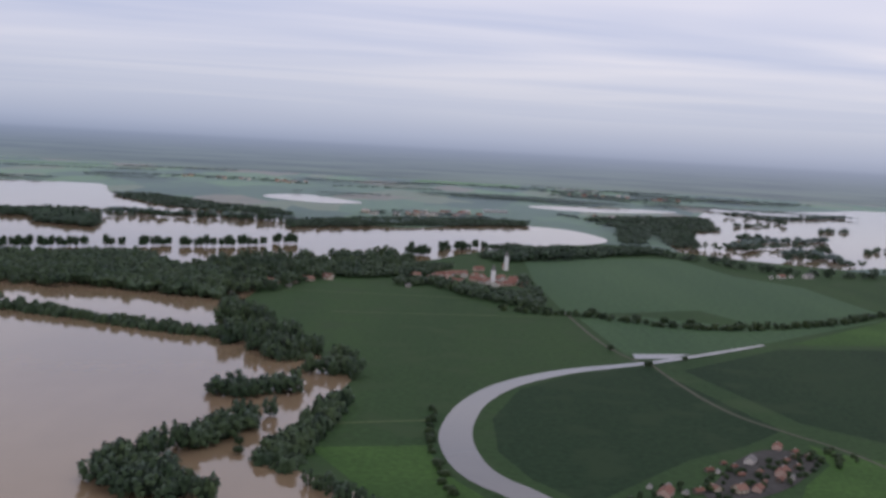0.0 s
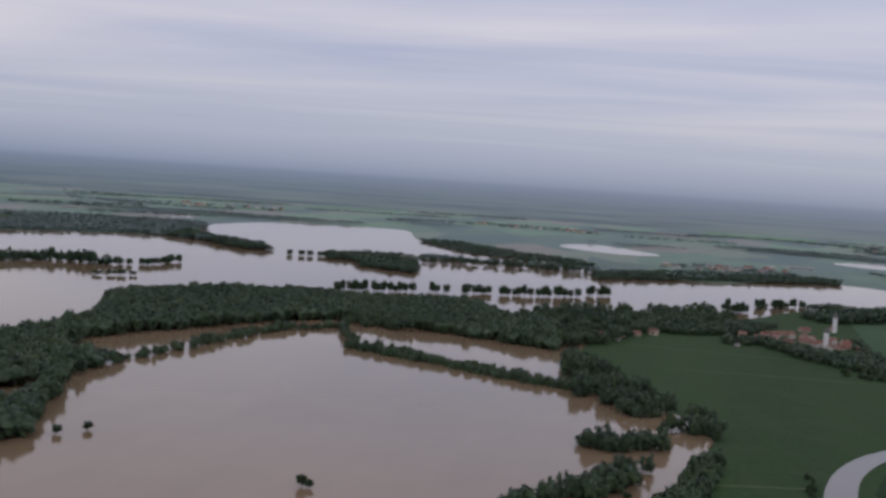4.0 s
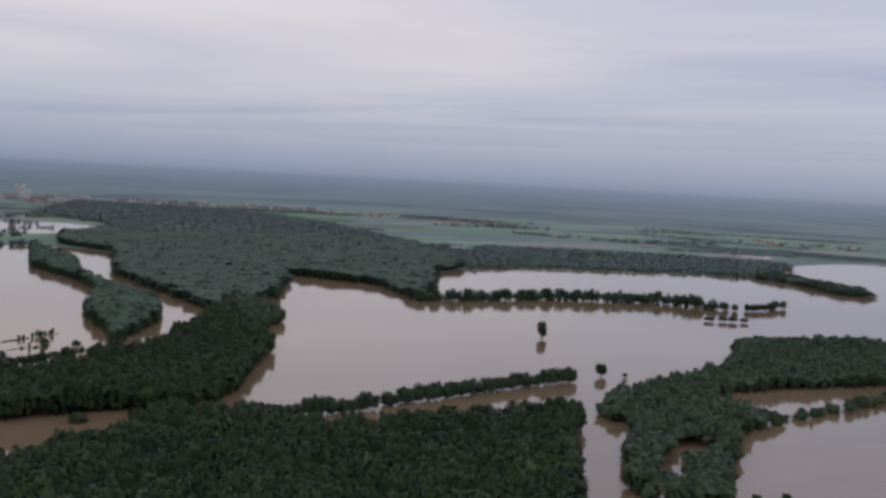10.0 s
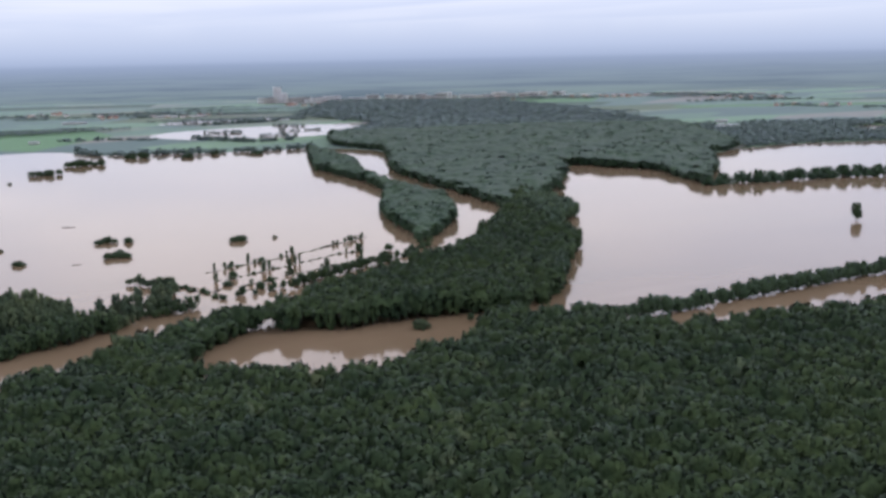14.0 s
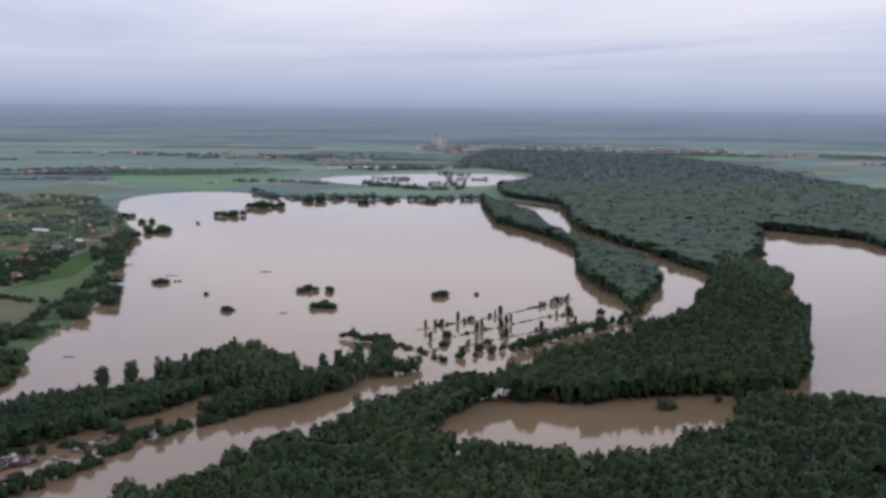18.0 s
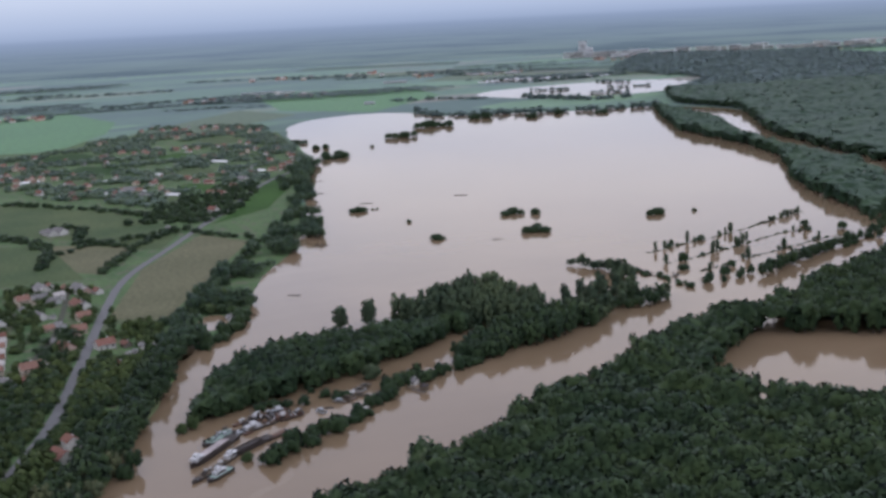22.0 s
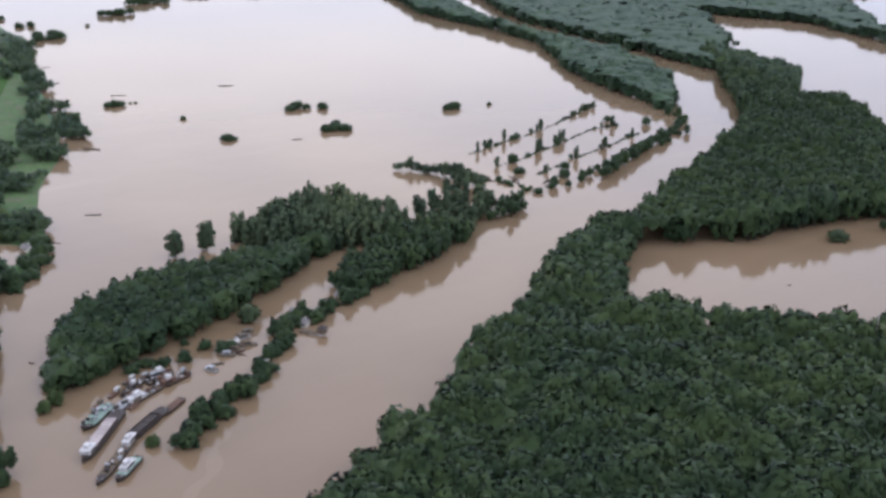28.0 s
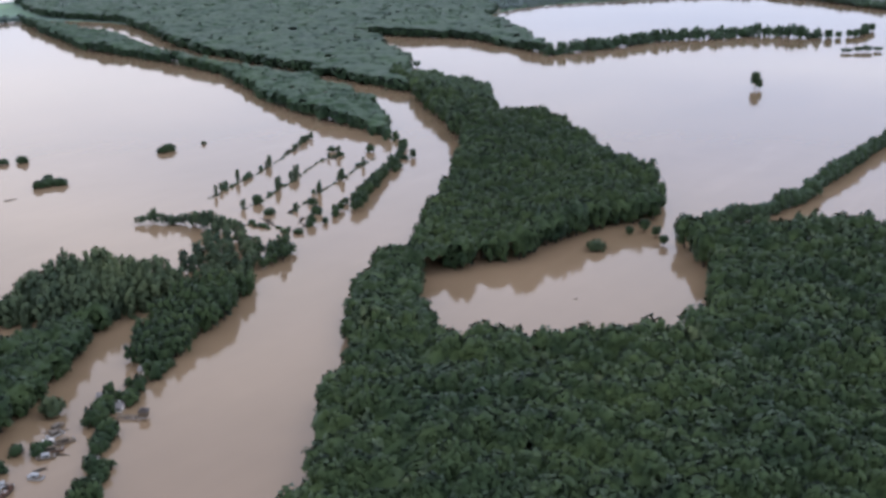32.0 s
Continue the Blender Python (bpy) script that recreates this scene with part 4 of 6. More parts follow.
stand("bank_bushes", np.concatenate([along([(-809, -64), (-813, -58), (-820, -49), (-829, -49)], 2.2, 5, 29), along([(-820, -42), (-829, -36), (-831, -28), (-836, -22)], 2.2, 5, 28), along([(-836, -24), (-838, -16), (-843, -10), (-850, -9)], 2.2, 5, 30), along([(-855, -3), (-859, 7), (-864, 14)], 2.4, 6, 31), along([(-871, 10), (-879, 24), (-886, 36)], 2.2, 6, 34), along([(-876, 36), (-884, 46), (-893, 72)], 2.6, 8, 32)]), 7.0, 7.0, LEAF_FOREST, "dark bushes on the drowned river bank", "bush", lobes=12, seed=29, var=0.4)
stand("bank_bushes", np.concatenate([along([(-873, -32), (-878, -40), (-874, -54)], 4.0, 6, 33), along([(-886, -23), (-866, -7)], 4.5, 6, 35)]), 5.0, 5.5, LEAF_FOREST, "low bushes behind the moored boats", "bush", lobes=11, seed=30, var=0.4)
stand("bank_bushes", along([(-968, 262), (-972, 298), (-985, 345), (-1000, 400), (-1030, 470), (-1055, 505), (-1085, 535)], 9.0, 8, 34), 7.0, 6.5, LEAF_FOREST, "bushes along the drowned bank", "bush", lobes=9, seed=34, var=0.4)
stand("bank_trees", along([(-968, 320), (-988, 365), (-1008, 415), (-1020, 445)], 4.5, 7, 35), 9.0, 7.0, LEAF_FOREST, "tight row of trees on the drowned bank", lobes=11, seed=35)

stand("spit_bushes", along([(-1080, -30), (-1062, -24), (-1040, -28), (-1022, -42), (-1008, -52), (-996, -60)], 3.0, 9, 36), 7.0, 8.0, LEAF_FOREST, "bushes on a drowned garden spit", "bush", lobes=12, seed=36, var=0.4)
stand("spit_bushes", spread([(-1075, -62), (-1110, -42), (-1130, -20), (-1100, -12), (-1080, -25), (-1075, -45)], 8.0, 37), 7.0, 8.0, LEAF_SHRUB, "bushes round the flooded gardens", "bush", lobes=12, seed=37, var=0.4)
for k, (x, y) in enumerate(spread([(400, 1930), (560, 2450), (760, 3000), (1100, 3300), (1200, 2600), (700, 1720), (520, 1800)], 330, 47)):
    stand("flooded_grove", along([(x - 40, y - 50), (x, y), (x + 55, y + 35)], 13, 26, 300 + k), 11.0, 15.0, LEAF_FAR, "clump of trees standing in the far flood", "bush", lobes=5, seed=300 + k, var=0.35)
stand("spit_wood", spread([(-1185, 2050), (-1085, 2025), (-935, 1890), (-880, 1915), (-950, 2020), (-1130, 2130), (-1200, 2200)], 12.0, 38), 11.0, 15.0, LEAF_FAR, "low wood on a spit in the far lake", lobes=6, seed=38, var=0.3, category="forest")
stand("far_hedge", along([(-690, 2070), (-570, 2085), (-470, 2115), (-420, 2135), (-340, 2050)], 11, 10, 39), 8.0, 13.0, LEAF_FAR, "line of bushes in the far flood", "bush", lobes=6, seed=39, var=0.4, category="hedge")

# the woods of the clip's first part
for k, (poly, gap, h, w) in enumerate((
        ([(-151, 474), (-123, 450), (-88, 452), (-105, 476), (-130, 498), (-127, 516), (-133, 526), (-152, 505)], 7.5, 13.0, 10.0),
        ([(-133, 514), (-106, 538), (-90, 587), (-89, 614), (-112, 580), (-130, 538)], 7.0, 12.0, 9.5),
        ([(-133, 643), (-108, 647), (-78, 667), (-83, 685), (-132, 664)], 7.0, 12.0, 9.5),
        ([(-87, 516), (-64, 503), (-54, 586), (-47, 653), (-59, 652), (-75, 555)], 6.5, 11.0, 8.5),
        ([(-180, 905), (-188, 985), (-140, 908), (-97, 818), (-55, 762), (-47, 715), (-65, 708), (-95, 738), (-130, 792), (-155, 805)], 7.0, 13.0, 9.5),
        ([(-65, 508), (-50, 493), (-35, 483), (-15, 463), (-30, 460), (-55, 485)], 6.5, 7.0, 7.0),
        ([(-385, 918), (-320, 893), (-255, 866), (-205, 844), (-165, 834), (-162, 850), (-203, 864), (-253, 887), (-315, 913), (-383, 938)], 6.5, 8.5, 8.5),
        ([(-430, 1050), (-385, 1055), (-327, 1080), (-268, 1078), (-205, 1050), (-170, 1100), (-140, 1210), (-100, 1300), (-20, 1400), (-60, 1526), (-125, 1481), (-225, 1413), (-259, 1351), (-288, 1290), (-280, 1220), (-295, 1215), (-315, 1278), (-365, 1281), (-369, 1185), (-426, 1193), (-470, 1180)], 10.5, 12.5, 11.0),
        ([(-50, 1205), (-5, 1225), (35, 1150), (65, 1115), (110, 1075), (115, 1200), (105, 1330), (95, 1180), (40, 1200), (0, 1260), (-40, 1250)], 9.0, 11.0, 11.0),
        ([(85, 1520), (185, 1595), (330, 1760), (300, 1790), (205, 1700), (60, 1600)], 13.0, 14.0, 16.0),
        ([(-640, 1740), (-560, 1800), (-600, 1900), (-700, 1880)], 11.0, 10.0, 13.0),
        ([(-790, 2590), (-570, 2290), (-375, 2215), (-300, 2210), (-330, 2330), (-520, 2480), (-720, 2700)], 20.0, 8.0, 22.0),
        ([(360, 2450), (500, 2600), (735, 3000), (640, 2500), (480, 2250)], 22.0, 8.0, 22.0),
        ([(420, 1950), (480, 2030), (545, 2400), (450, 2300)], 18.0, 8.0, 18.0))):
    pts = spread(poly, gap, 50 + k)
    if k in (4, 7):
        pts = np.array([q for q in pts if noise.noise(Vector((q[0] * 0.03, q[1] * 0.03, k))) > -0.16])
    stand("wood", pts, h + (2.5 if k < 7 else 0), w, LEAF_MID if k < 9 else LEAF_FAR, "dark trees standing in and beside the flood", "bush" if k in (3, 6) else "round", lobes=9 if k < 8 else 5, seed=50 + k, var=0.45 if k in (4, 7) else 0.28, category="forest", ground=-2.5 if k < 7 else -1.0)
for k, (poly, gap, h, w) in enumerate((
        ([(-735, 1830), (-695, 1865), (-660, 1780), (-605, 1725), (-535, 1705), (-600, 1930), (-690, 2035), (-785, 1950)], 12.0, 10.0, 15.0),
        ([(-265, 1905), (-180, 1985), (-80, 2075), (10, 2145), (95, 2210), (180, 2275), (190, 2380), (10, 2330), (-165, 2200), (-285, 2060)], 15.0, 9.0, 16.0),
        ([(335, 2535), (430, 2580), (665, 2765), (700, 2950), (545, 2860), (380, 2680)], 18.0, 9.0, 18.0),
        ([(330, 1960), (370, 1955), (425, 2185), (460, 2440), (400, 2420), (360, 2200)], 15.0, 8.0, 15.0),
        ([(290, 1790), (165, 1740), (85, 1715), (85, 1685), (155, 1710), (250, 1742), (365, 1768), (375, 1830)], 11.0, 11.0, 14.0))):
    stand("wood", spread(poly, gap, 450 + k), h, w, LEAF_FAR, "belt of dark trees across the far flood", lobes=5, seed=450 + k, var=0.3, category="forest")
for k, (line, gap, wide) in enumerate((([(-600, 1950), (-545, 2000), (-495, 2010), (-395, 2035), (-290, 2045)], 9, 22), ([(365, 1765), (420, 1695), (460, 1620), (515, 1575), (595, 1570), (670, 1620)], 9, 24), ([(460, 1940), (530, 1940), (600, 2025), (680, 2095), (745, 2045)], 12, 25), ([(435, 1895), (495, 2165), (550, 2510)], 17, 30), ([(570, 1810), (655, 1855)], 12, 20), ([(660, 1765), (705, 1765)], 10, 14), ([(840, 3160), (905, 3005), (910, 2835)], 22, 40))):
    stand("flooded_tree_row", along(line, gap, wide, 460 + k), 12.0, 14.0, LEAF_FAR, "broken row of trees in the far flood", lobes=5, seed=460 + k, var=0.4)
for k, line in enumerate(([(70, 1065), (150, 1052), (220, 1018), (275, 1015), (350, 1055), (420, 1105), (495, 1185)],
                          [(-620, 2060), (-510, 2075), (-350, 2085), (-230, 2060)], [(-150, 2125), (-85, 2110), (-20, 2320), (75, 2330)],
                          [(540, 2010), (645, 2200), (730, 2255), (835, 2320)], [(615, 1945), (665, 1925), (680, 1795)], [(905, 3355), (965, 3145), (1300, 3500)],
                          [(-1215, 2060), (-1130, 2050), (-1000, 1990), (-930, 1960)],
                          [(-2475, 625), (-2335, 620), (-2270, 740), (-2200, 860), (-2165, 1020)],
                          [(-2610, 935), (-2420, 995), (-2405, 1060), (-2395, 1095)], [(-3100, 1170), (-3120, 1420)],
                          [(-1255, -95), (-1345, -62), (-1420, -10)], [(-1420, -105), (-1345, -68)], [(-1290, -140), (-1405, -128), (-1500, -190)],
                          [(-1070, -68), (-1180, -12), (-1310, 42)], [(-1390, 0), (-1320, 40)], [(-1699, -162), (-1593, -74), (-1439, 9)], [(-1382, -104), (-1476, -96), (-1497, -122)], [(-1336, -139), (-1376, -100), (-1397, -40), (-1406, 2)], [(-1473, -172), (-1421, -139), (-1385, -146)])):
    stand("hedgerow", along(line, 7 if k == 0 or k > 9 else 16, 8, 70 + k), 6.5 if k == 0 else 5.0 if k > 9 else 11.0, 8.0 if k == 0 or k > 9 else 17.0, LEAF_FOREST if k == 0 or k > 9 else LEAF_HAZED, "dark hedgerow of trees and bushes", "bush", lobes=7, seed=70 + k, var=0.35, category="hedge")

gf = np.random.default_rng(31)
for k in range(46):
    u, d, w = gf.uniform(-0.35, 1.8), 2500 + 2200 * math.sqrt(gf.uniform(0, 1)), gf.uniform(60, 300)
    cx, cy, a = -150 - d * math.sin(u), 200 + d * math.cos(u), u + gf.uniform(-0.5, 0.5)
    line = [(cx - w * math.cos(a), cy - w * math.sin(a)), (cx, cy + gf.uniform(-30, 30)), (cx + w * math.cos(a), cy + w * math.sin(a))]
    if any(inside(np.array([x]), np.array([y]), FLOOD)[0] for x, y in line):
        continue
    stand("far_hedge", along(line, gf.uniform(7, 15), gf.uniform(6, 60), 200 + k), gf.uniform(4, 9), gf.uniform(13, 24), LEAF_HAZED, "distant line of trees in the hazy plain", "bush", lobes=3, seed=200 + k, var=0.4, trunks=False, category="hedge")

for k in range(26):
    u, d, a = gf.uniform(-0.35, 1.8), 2700 + 2000 * gf.uniform(0, 1), gf.uniform(120, 380)
    cx, cy, r = -150 - d * math.sin(u), 200 + d * math.cos(u), a * gf.uniform(0.15, 0.35)
    ring = [(cx + a * math.cos(q) * math.cos(u) - r * math.sin(q) * math.sin(u), cy + a * math.cos(q) * math.sin(u) + r * math.sin(q) * math.cos(u)) for q in np.linspace(0, 6.1, 14)]
    if any(inside(np.array([x]), np.array([y]), FLOOD)[0] for x, y in ring):
        continue
    stand("far_wood", spread(softened(ring, 60, 30, k), 24, 500 + k), 9.0, 27.0, LEAF_HAZED, "hazy wood in the far plain", "dome", lobes=3, seed=500 + k, trunks=False, category="forest")

for k, (x, y) in enumerate(spread([(-2780, 930), (-2900, 1060), (-2890, 1350), (-2735, 1450), (-2500, 1205), (-2560, 1030), (-2630, 940)], 210, 48)):
    a = 0.9 + 0.5 * math.sin(k * 2.3)
    stand("flooded_grove", along([(x - 55 * math.cos(a), y - 55 * math.sin(a)), (x, y), (x + 55 * math.cos(a), y + 55 * math.sin(a))], 12, 12, 600 + k), 7.0, 14.0, LEAF_HAZED, "line of trees standing in a flooded field", "bush", lobes=4, seed=600 + k, var=0.4, trunks=False)

# single trees that can be counted
g1 = np.random.default_rng(77)


def tree_line(name, line, gap, h, w, kind, mat, label, group, seed, width=3.0, var=0.2):
    for i, (x, y) in enumerate(along(line, gap, width, seed)):
        tree(name, x, y, h * (1 + g1.uniform(-var, var)), w * (1 + g1.uniform(-var, var)), kind, mat, label, group, seed=i, z=-2.0)


ROW_LABEL = "tall leafy tree standing in brown flood water"
for line, gap, h in (([(-762, 378), (-745, 402), (-735, 430), (-728, 452), (-720, 488), (-715, 518)], 5.5, 14.8), ([(-720, 528), (-714, 580), (-708, 680), (-700, 740)], 5.0, 14.2), ([(-698, 735), (-702, 744)], 5.0, 13.5)):
    tree_line("flooded_tree", line, gap, h, 10.5, "round", LEAF_MID, ROW_LABEL, "tree row in the flooded lake", 80)
FAR_ROW = [(-1190, 1060), (-1150, 1180), (-1120, 1270), (-1065, 1330), (-1020, 1400), (-925, 1420)]
stand("flooded_tree_row", along(FAR_ROW, 4.0, 16, 81), 17.0, 13.0, LEAF_FAR, "long dark row of trees standing in the flood", "round", lobes=6, seed=81, var=0.35, ground=-3.0)
tree_line("flooded_tree", FAR_ROW, 24, 19, 13, "round", LEAF_FAR, ROW_LABEL, "far tree row in the flood", 85, 12)
tree_line("flooded_tree", [(-825, 1860), (-770, 1885), (-705, 1910)], 17, 12, 14, "round", LEAF_FAR, ROW_LABEL, "far tree row in the flood", 84, 4)
tree_line("flooded_tree", [(-925, 1425), (-885, 1465), (-880, 1560)], 12, 15, 11, "round", LEAF_FAR, ROW_LABEL, "far tree row in the flood", 82, 14)
for line in ([(-550, 1365), (-460, 1440)], [(-440, 1450), (-415, 1465)], [(-400, 1475), (-365, 1515)], [(-350, 1505), (-300, 1535)], [(-295, 1540), (-250, 1585)], [(-240, 1615), (-205, 1635)]):
    tree_line("flooded_tree", line, 8.0, 17, 11, "round", LEAF_FAR, ROW_LABEL, "tree row beside the wood", 83, 4)
for line in ([(-75, 1500), (-50, 1440)], [(-37, 1610), (-28, 1545), (-8, 1590)], [(0, 1640), (19, 1700), (36, 1670), (56, 1730), (93, 1750)]):
    tree_line("flooded_tree", line, 14.0, 14, 11, "round", LEAF_FAR, ROW_LABEL, "trees in the flood by the village", 86, 16, 0.4)
for x, y, h, w in ((-881, 934, 20, 11), (-699, 784, 13, 11), (-684, 800, 5, 5), (-876, 930, 13, 9), (-700, 787, 10, 8), (-847, 1290, 8, 14), (-838, 1300, 9, 14), (-860, 1275, 7, 14), (-826, 1310, 7, 12),
                   (-775, 365, 8, 6), (-785, 372, 9, 7), (-790, 360, 7, 5), (-765, 352, 7, 6), (-155, 822, 12, 9), (-255, 490, 7, 6), (-251, 489, 5, 5), (-418, 522, 6, 6), (-408, 538, 6, 6), (-95, 545, 5, 5), (-93, 531, 4, 6), (145, 875, 6, 6), (165, 817, 5, 8), (200, 850, 4, 5), (155, 1060, 9, 9), (195, 1040, 8, 9), (220, 1030, 8, 9), (245, 1030, 8, 9)):
    tree("lone_tree", x, y, h, w, "round", LEAF_FOREST, "lone dark green tree rising from flood or field", "", seed=int(abs(x)))
for x, y, h, w in ((-996, 25, 15, 11), (-996, 43, 17, 11), (-1020, 470, 8, 6)):
    tree("poplar", x, y, h, w, "poplar", LEAF_POPLAR, "slender grey-green poplar standing in the flood", seed=int(abs(x)))
tree("bank_tree", -868, -86, 8, 7, "bush", LEAF_SHRUB, "leaning bushy willow in the flood", seed=1)
tree("bank_tree", -864, -92, 6, 6, "bush", LEAF_SHRUB, "leaning bushy willow in the flood", seed=2)
tree("bank_tree", -828, -118, 11, 8, "round", LEAF_FOREST, "green tree standing in the river", seed=3)
tree("bank_tree", -822, -122, 8, 8, "bush", LEAF_FOREST, "low green tree standing in the river", seed=1)
tree("bank_tree", -816, -71, 4.5, 5.5, "bush", LEAF_SHRUB, "round bush beside the moored barges", seed=2)
tree("lone_tree", -1285, 885, 9, 10, "round", LEAF_FAR, "lone tree at the mouth of the drowned creek", seed=2)
tree("bank_tree", -895, 12, 9, 11, "bush", LEAF_WILLOW, "broad pale willow at the island's edge", seed=2)
tree("bank_tree", -796, 323, 8, 13, "bush", LEAF_WILLOW, "broad grey willow standing in the pond", seed=1)
stand("canal_bushes", along([(13, 482), (10, 496), (4, 540), (1, 594), (4, 649)], 9.0, 4, 480), 3.5, 5.0, LEAF_FOREST, "bushes along the canal's outer bank", "bush", lobes=10, seed=480, var=0.5)
tree("bank_tree", -757, -24, 8, 7, "round", LEAF_WILLOW, "pale willow at the forest edge", seed=3)
stand("wood", spread([(-150, 1240), (-80, 1260), (0, 1330), (20, 1420), (-60, 1400), (-140, 1330)], 10.0, 470), 9.0, 11.0, LEAF_MID, "dark trees between the village and the flood", lobes=6, seed=470, var=0.3, category="forest")
LANES = ([(-1073, 294), (-1085, 331), (-1095, 373), (-1108, 412), (-1126, 454), (-1143, 499)], [(-1035, 284), (-1041, 317), (-1057, 366), (-1078, 425), (-1075, 452)], [(-1000, 292), (-1014, 330), (-1026, 376), (-1042, 436), (-1044, 454)])
for x, y, h, w in ((-1036, 300, 8, 9), (-1002, 318, 6, 8), (-985, 300, 7, 8), (-1012, 284, 5, 9), (-1090, 455, 6, 8), (-1062, 470, 8, 9)):
    tree("willow_bush", x, y, h, w, "bush", LEAF_FOREST, "dark willow bush drowned beside the plantation", "drowned plantation bushes", seed=int(abs(x)), lobes=18)
for k, line in enumerate(LANES):
    for x, y in along(line, 4.2, 5, 90 + k):
        lush = noise.noise(Vector((x * 0.04, y * 0.04, k)))
        if lush > -0.02 and g1.uniform() < 0.75:
            if g1.uniform() < 0.65:
                tree("young_poplar", x, y, g1.uniform(4.0, 11.0), g1.uniform(2.8, 5.0), "poplar", LEAF_POPLAR, "thin young poplar of a drowned plantation", "drowned plantation", seed=int(abs(x)), lobes=14)
            else:
                tree("willow_bush", x, y, g1.uniform(2.5, 5.5), g1.uniform(3.0, 6.5), "bush", LEAF_MID, "low willow bush of a drowned plantation", "drowned plantation bushes", seed=int(abs(x)), lobes=14)
    stand("reed_line", along(line, 3.2, 2.5, 190 + k)[::1], 1.0, 2.6, LEAF_FOREST, "drowned weeds and brush along a plantation lane", "bush", lobes=6, seed=190 + k, var=0.6, trunks=False)
# small islands of bushes in the lake: middle, half length, half width, height, number
for x, y, a, b, h, n in ((-1290, 278, 10, 5, 8, 6), (-1278, 300, 5, 3, 7, 3), (-1200, 259, 10, 6, 9, 7), (-1208, 385, 13, 4, 8, 7), (-1221, 179, 6, 2, 7, 3), (-1394, 165, 8, 4, 8, 5), (-1400, 178, 5, 2, 3, 2),
                         (-1845, 270, 22, 12, 13, 9), (-2030, 435, 22, 10, 12, 7), (-2150, 530, 20, 8, 17, 6), (-2140, 562, 10, 5, 14, 3), (-2225, 660, 18, 8, 14, 6), (-2165, 740, 14, 6, 12, 4), (-2185, 800, 10, 5, 12, 3), (-2130, 865, 12, 6, 12, 4),
                         (-2070, 277, 14, 6, 10, 4), (-1980, 282, 18, 7, 9, 5), (-1200, 425, 4, 2, 4, 2), (-1310, 185, 2, 2, 4, 1), (-1935, 352, 4, 3, 6, 1)):
    for i in range(n):
        u = g1.uniform(-1, 1)
        tree("island_bush", x + g1.uniform(-1, 1) * b, y + u * a, h * g1.uniform(0.55, 1.0), h * g1.uniform(0.9, 1.5), "bush", LEAF_FOREST, "dark bushy willow half drowned in the lake", "half-drowned bushes", seed=i, lobes=16)


def dead_tree(x, y, h):
    """A bare, bleached trunk with broken limbs."""
    root = tagged(new("dead_tree"), "bleached bare dead tree rising above the forest", "tree")
    root.location = (x, y, -2)
    for nm, z0, l, r, tilt, turn in (("trunk", 0, h, 0.45, 2, 0), ("limb", h * 0.72, 4.0, 0.2, 42, 0.6), ("limb", h * 0.8, 3.2, 0.17, -38, 1.4), ("limb", h * 0.87, 2.4, 0.14, 40, 2.6)):
        bm = bmesh.new()
        bmesh.ops.create_cone(bm, cap_ends=True, segments=7, radius1=r, radius2=r * 0.3, depth=l, matrix=Matrix.Translation((0, 0, z0)) @ Matrix.Rotation(turn, 4, "Z") @ Matrix.Rotation(radians(tilt), 4, "Y") @ Matrix.Translation((0, 0, l / 2)))
        part(nm, bm, DEAD_WOOD, root)


dead_tree(-695, 186, 26)


# ---- drift and debris ----
def drift(x, y, length, angle, label="dark raft of driftwood and reeds on the water"):
    root = tagged(new("driftwood"), label, "driftwood", "floating debris")
    root.location, root.rotation_euler = (x, y, 0.3), (0, 0, angle)
    g = np.random.default_rng(int(abs(x * 7 + y)))
    for i in range(max(3, int(length * 1.2))):
        bm = bmesh.new()
        l = g.uniform(0.3, 0.6) * length
        bmesh.ops.create_cone(bm, cap_ends=True, segments=6, radius1=g.uniform(0.15, 0.35), radius2=0.08, depth=l)
        bm.transform(Matrix.Translation((g.uniform(-0.4, 0.4) * length, g.uniform(-0.14, 0.14) * length, 0.1)) @ Matrix.Rotation(g.uniform(-0.5, 0.5), 4, "Z") @ Matrix.Rotation(math.pi / 2 + g.uniform(-0.08, 0.08), 4, "Y"))
        part("log", bm, DEBRIS, root)


for x, y, l, a in ((-1095, 21, 9, 0.9), (-1425, 285, 14, 1.1), (-1190, 220, 9, 1.3), (-770, -100, 4, 0.6), (-776, -95, 3, 0.2), (-750, -120, 3, 0.9), (-910, -80, 4, 0.4), (-1440, 185, 12, 0.9), (-1255, 80, 5, 0.5), (-771, 242, 3, 1.4), (-1635, 190, 10, 0.8),
                   (-1120, 440, 20, 2.0), (-1075, 440, 18, 1.9), (-1018, 258, 22, 2.9), (-1000, 270, 18, 2.6), (-985, 285, 14, 2.0), (-1005, 300, 14, 1.9), (-975, 275, 9, 2.4), (-560, 900, 6, 1.0)):
    drift(x, y, l, a)


# ---- houses ----
def box(bm, sx, sy, sz, x=0, y=0, z=0, turn=0.0):
    m = Matrix.Translation((x, y, z)) @ Matrix.Rotation(turn, 4, "Z") @ Matrix.Diagonal((sx, sy, sz, 1))
    return bmesh.ops.create_cube(bm, size=1, matrix=m)


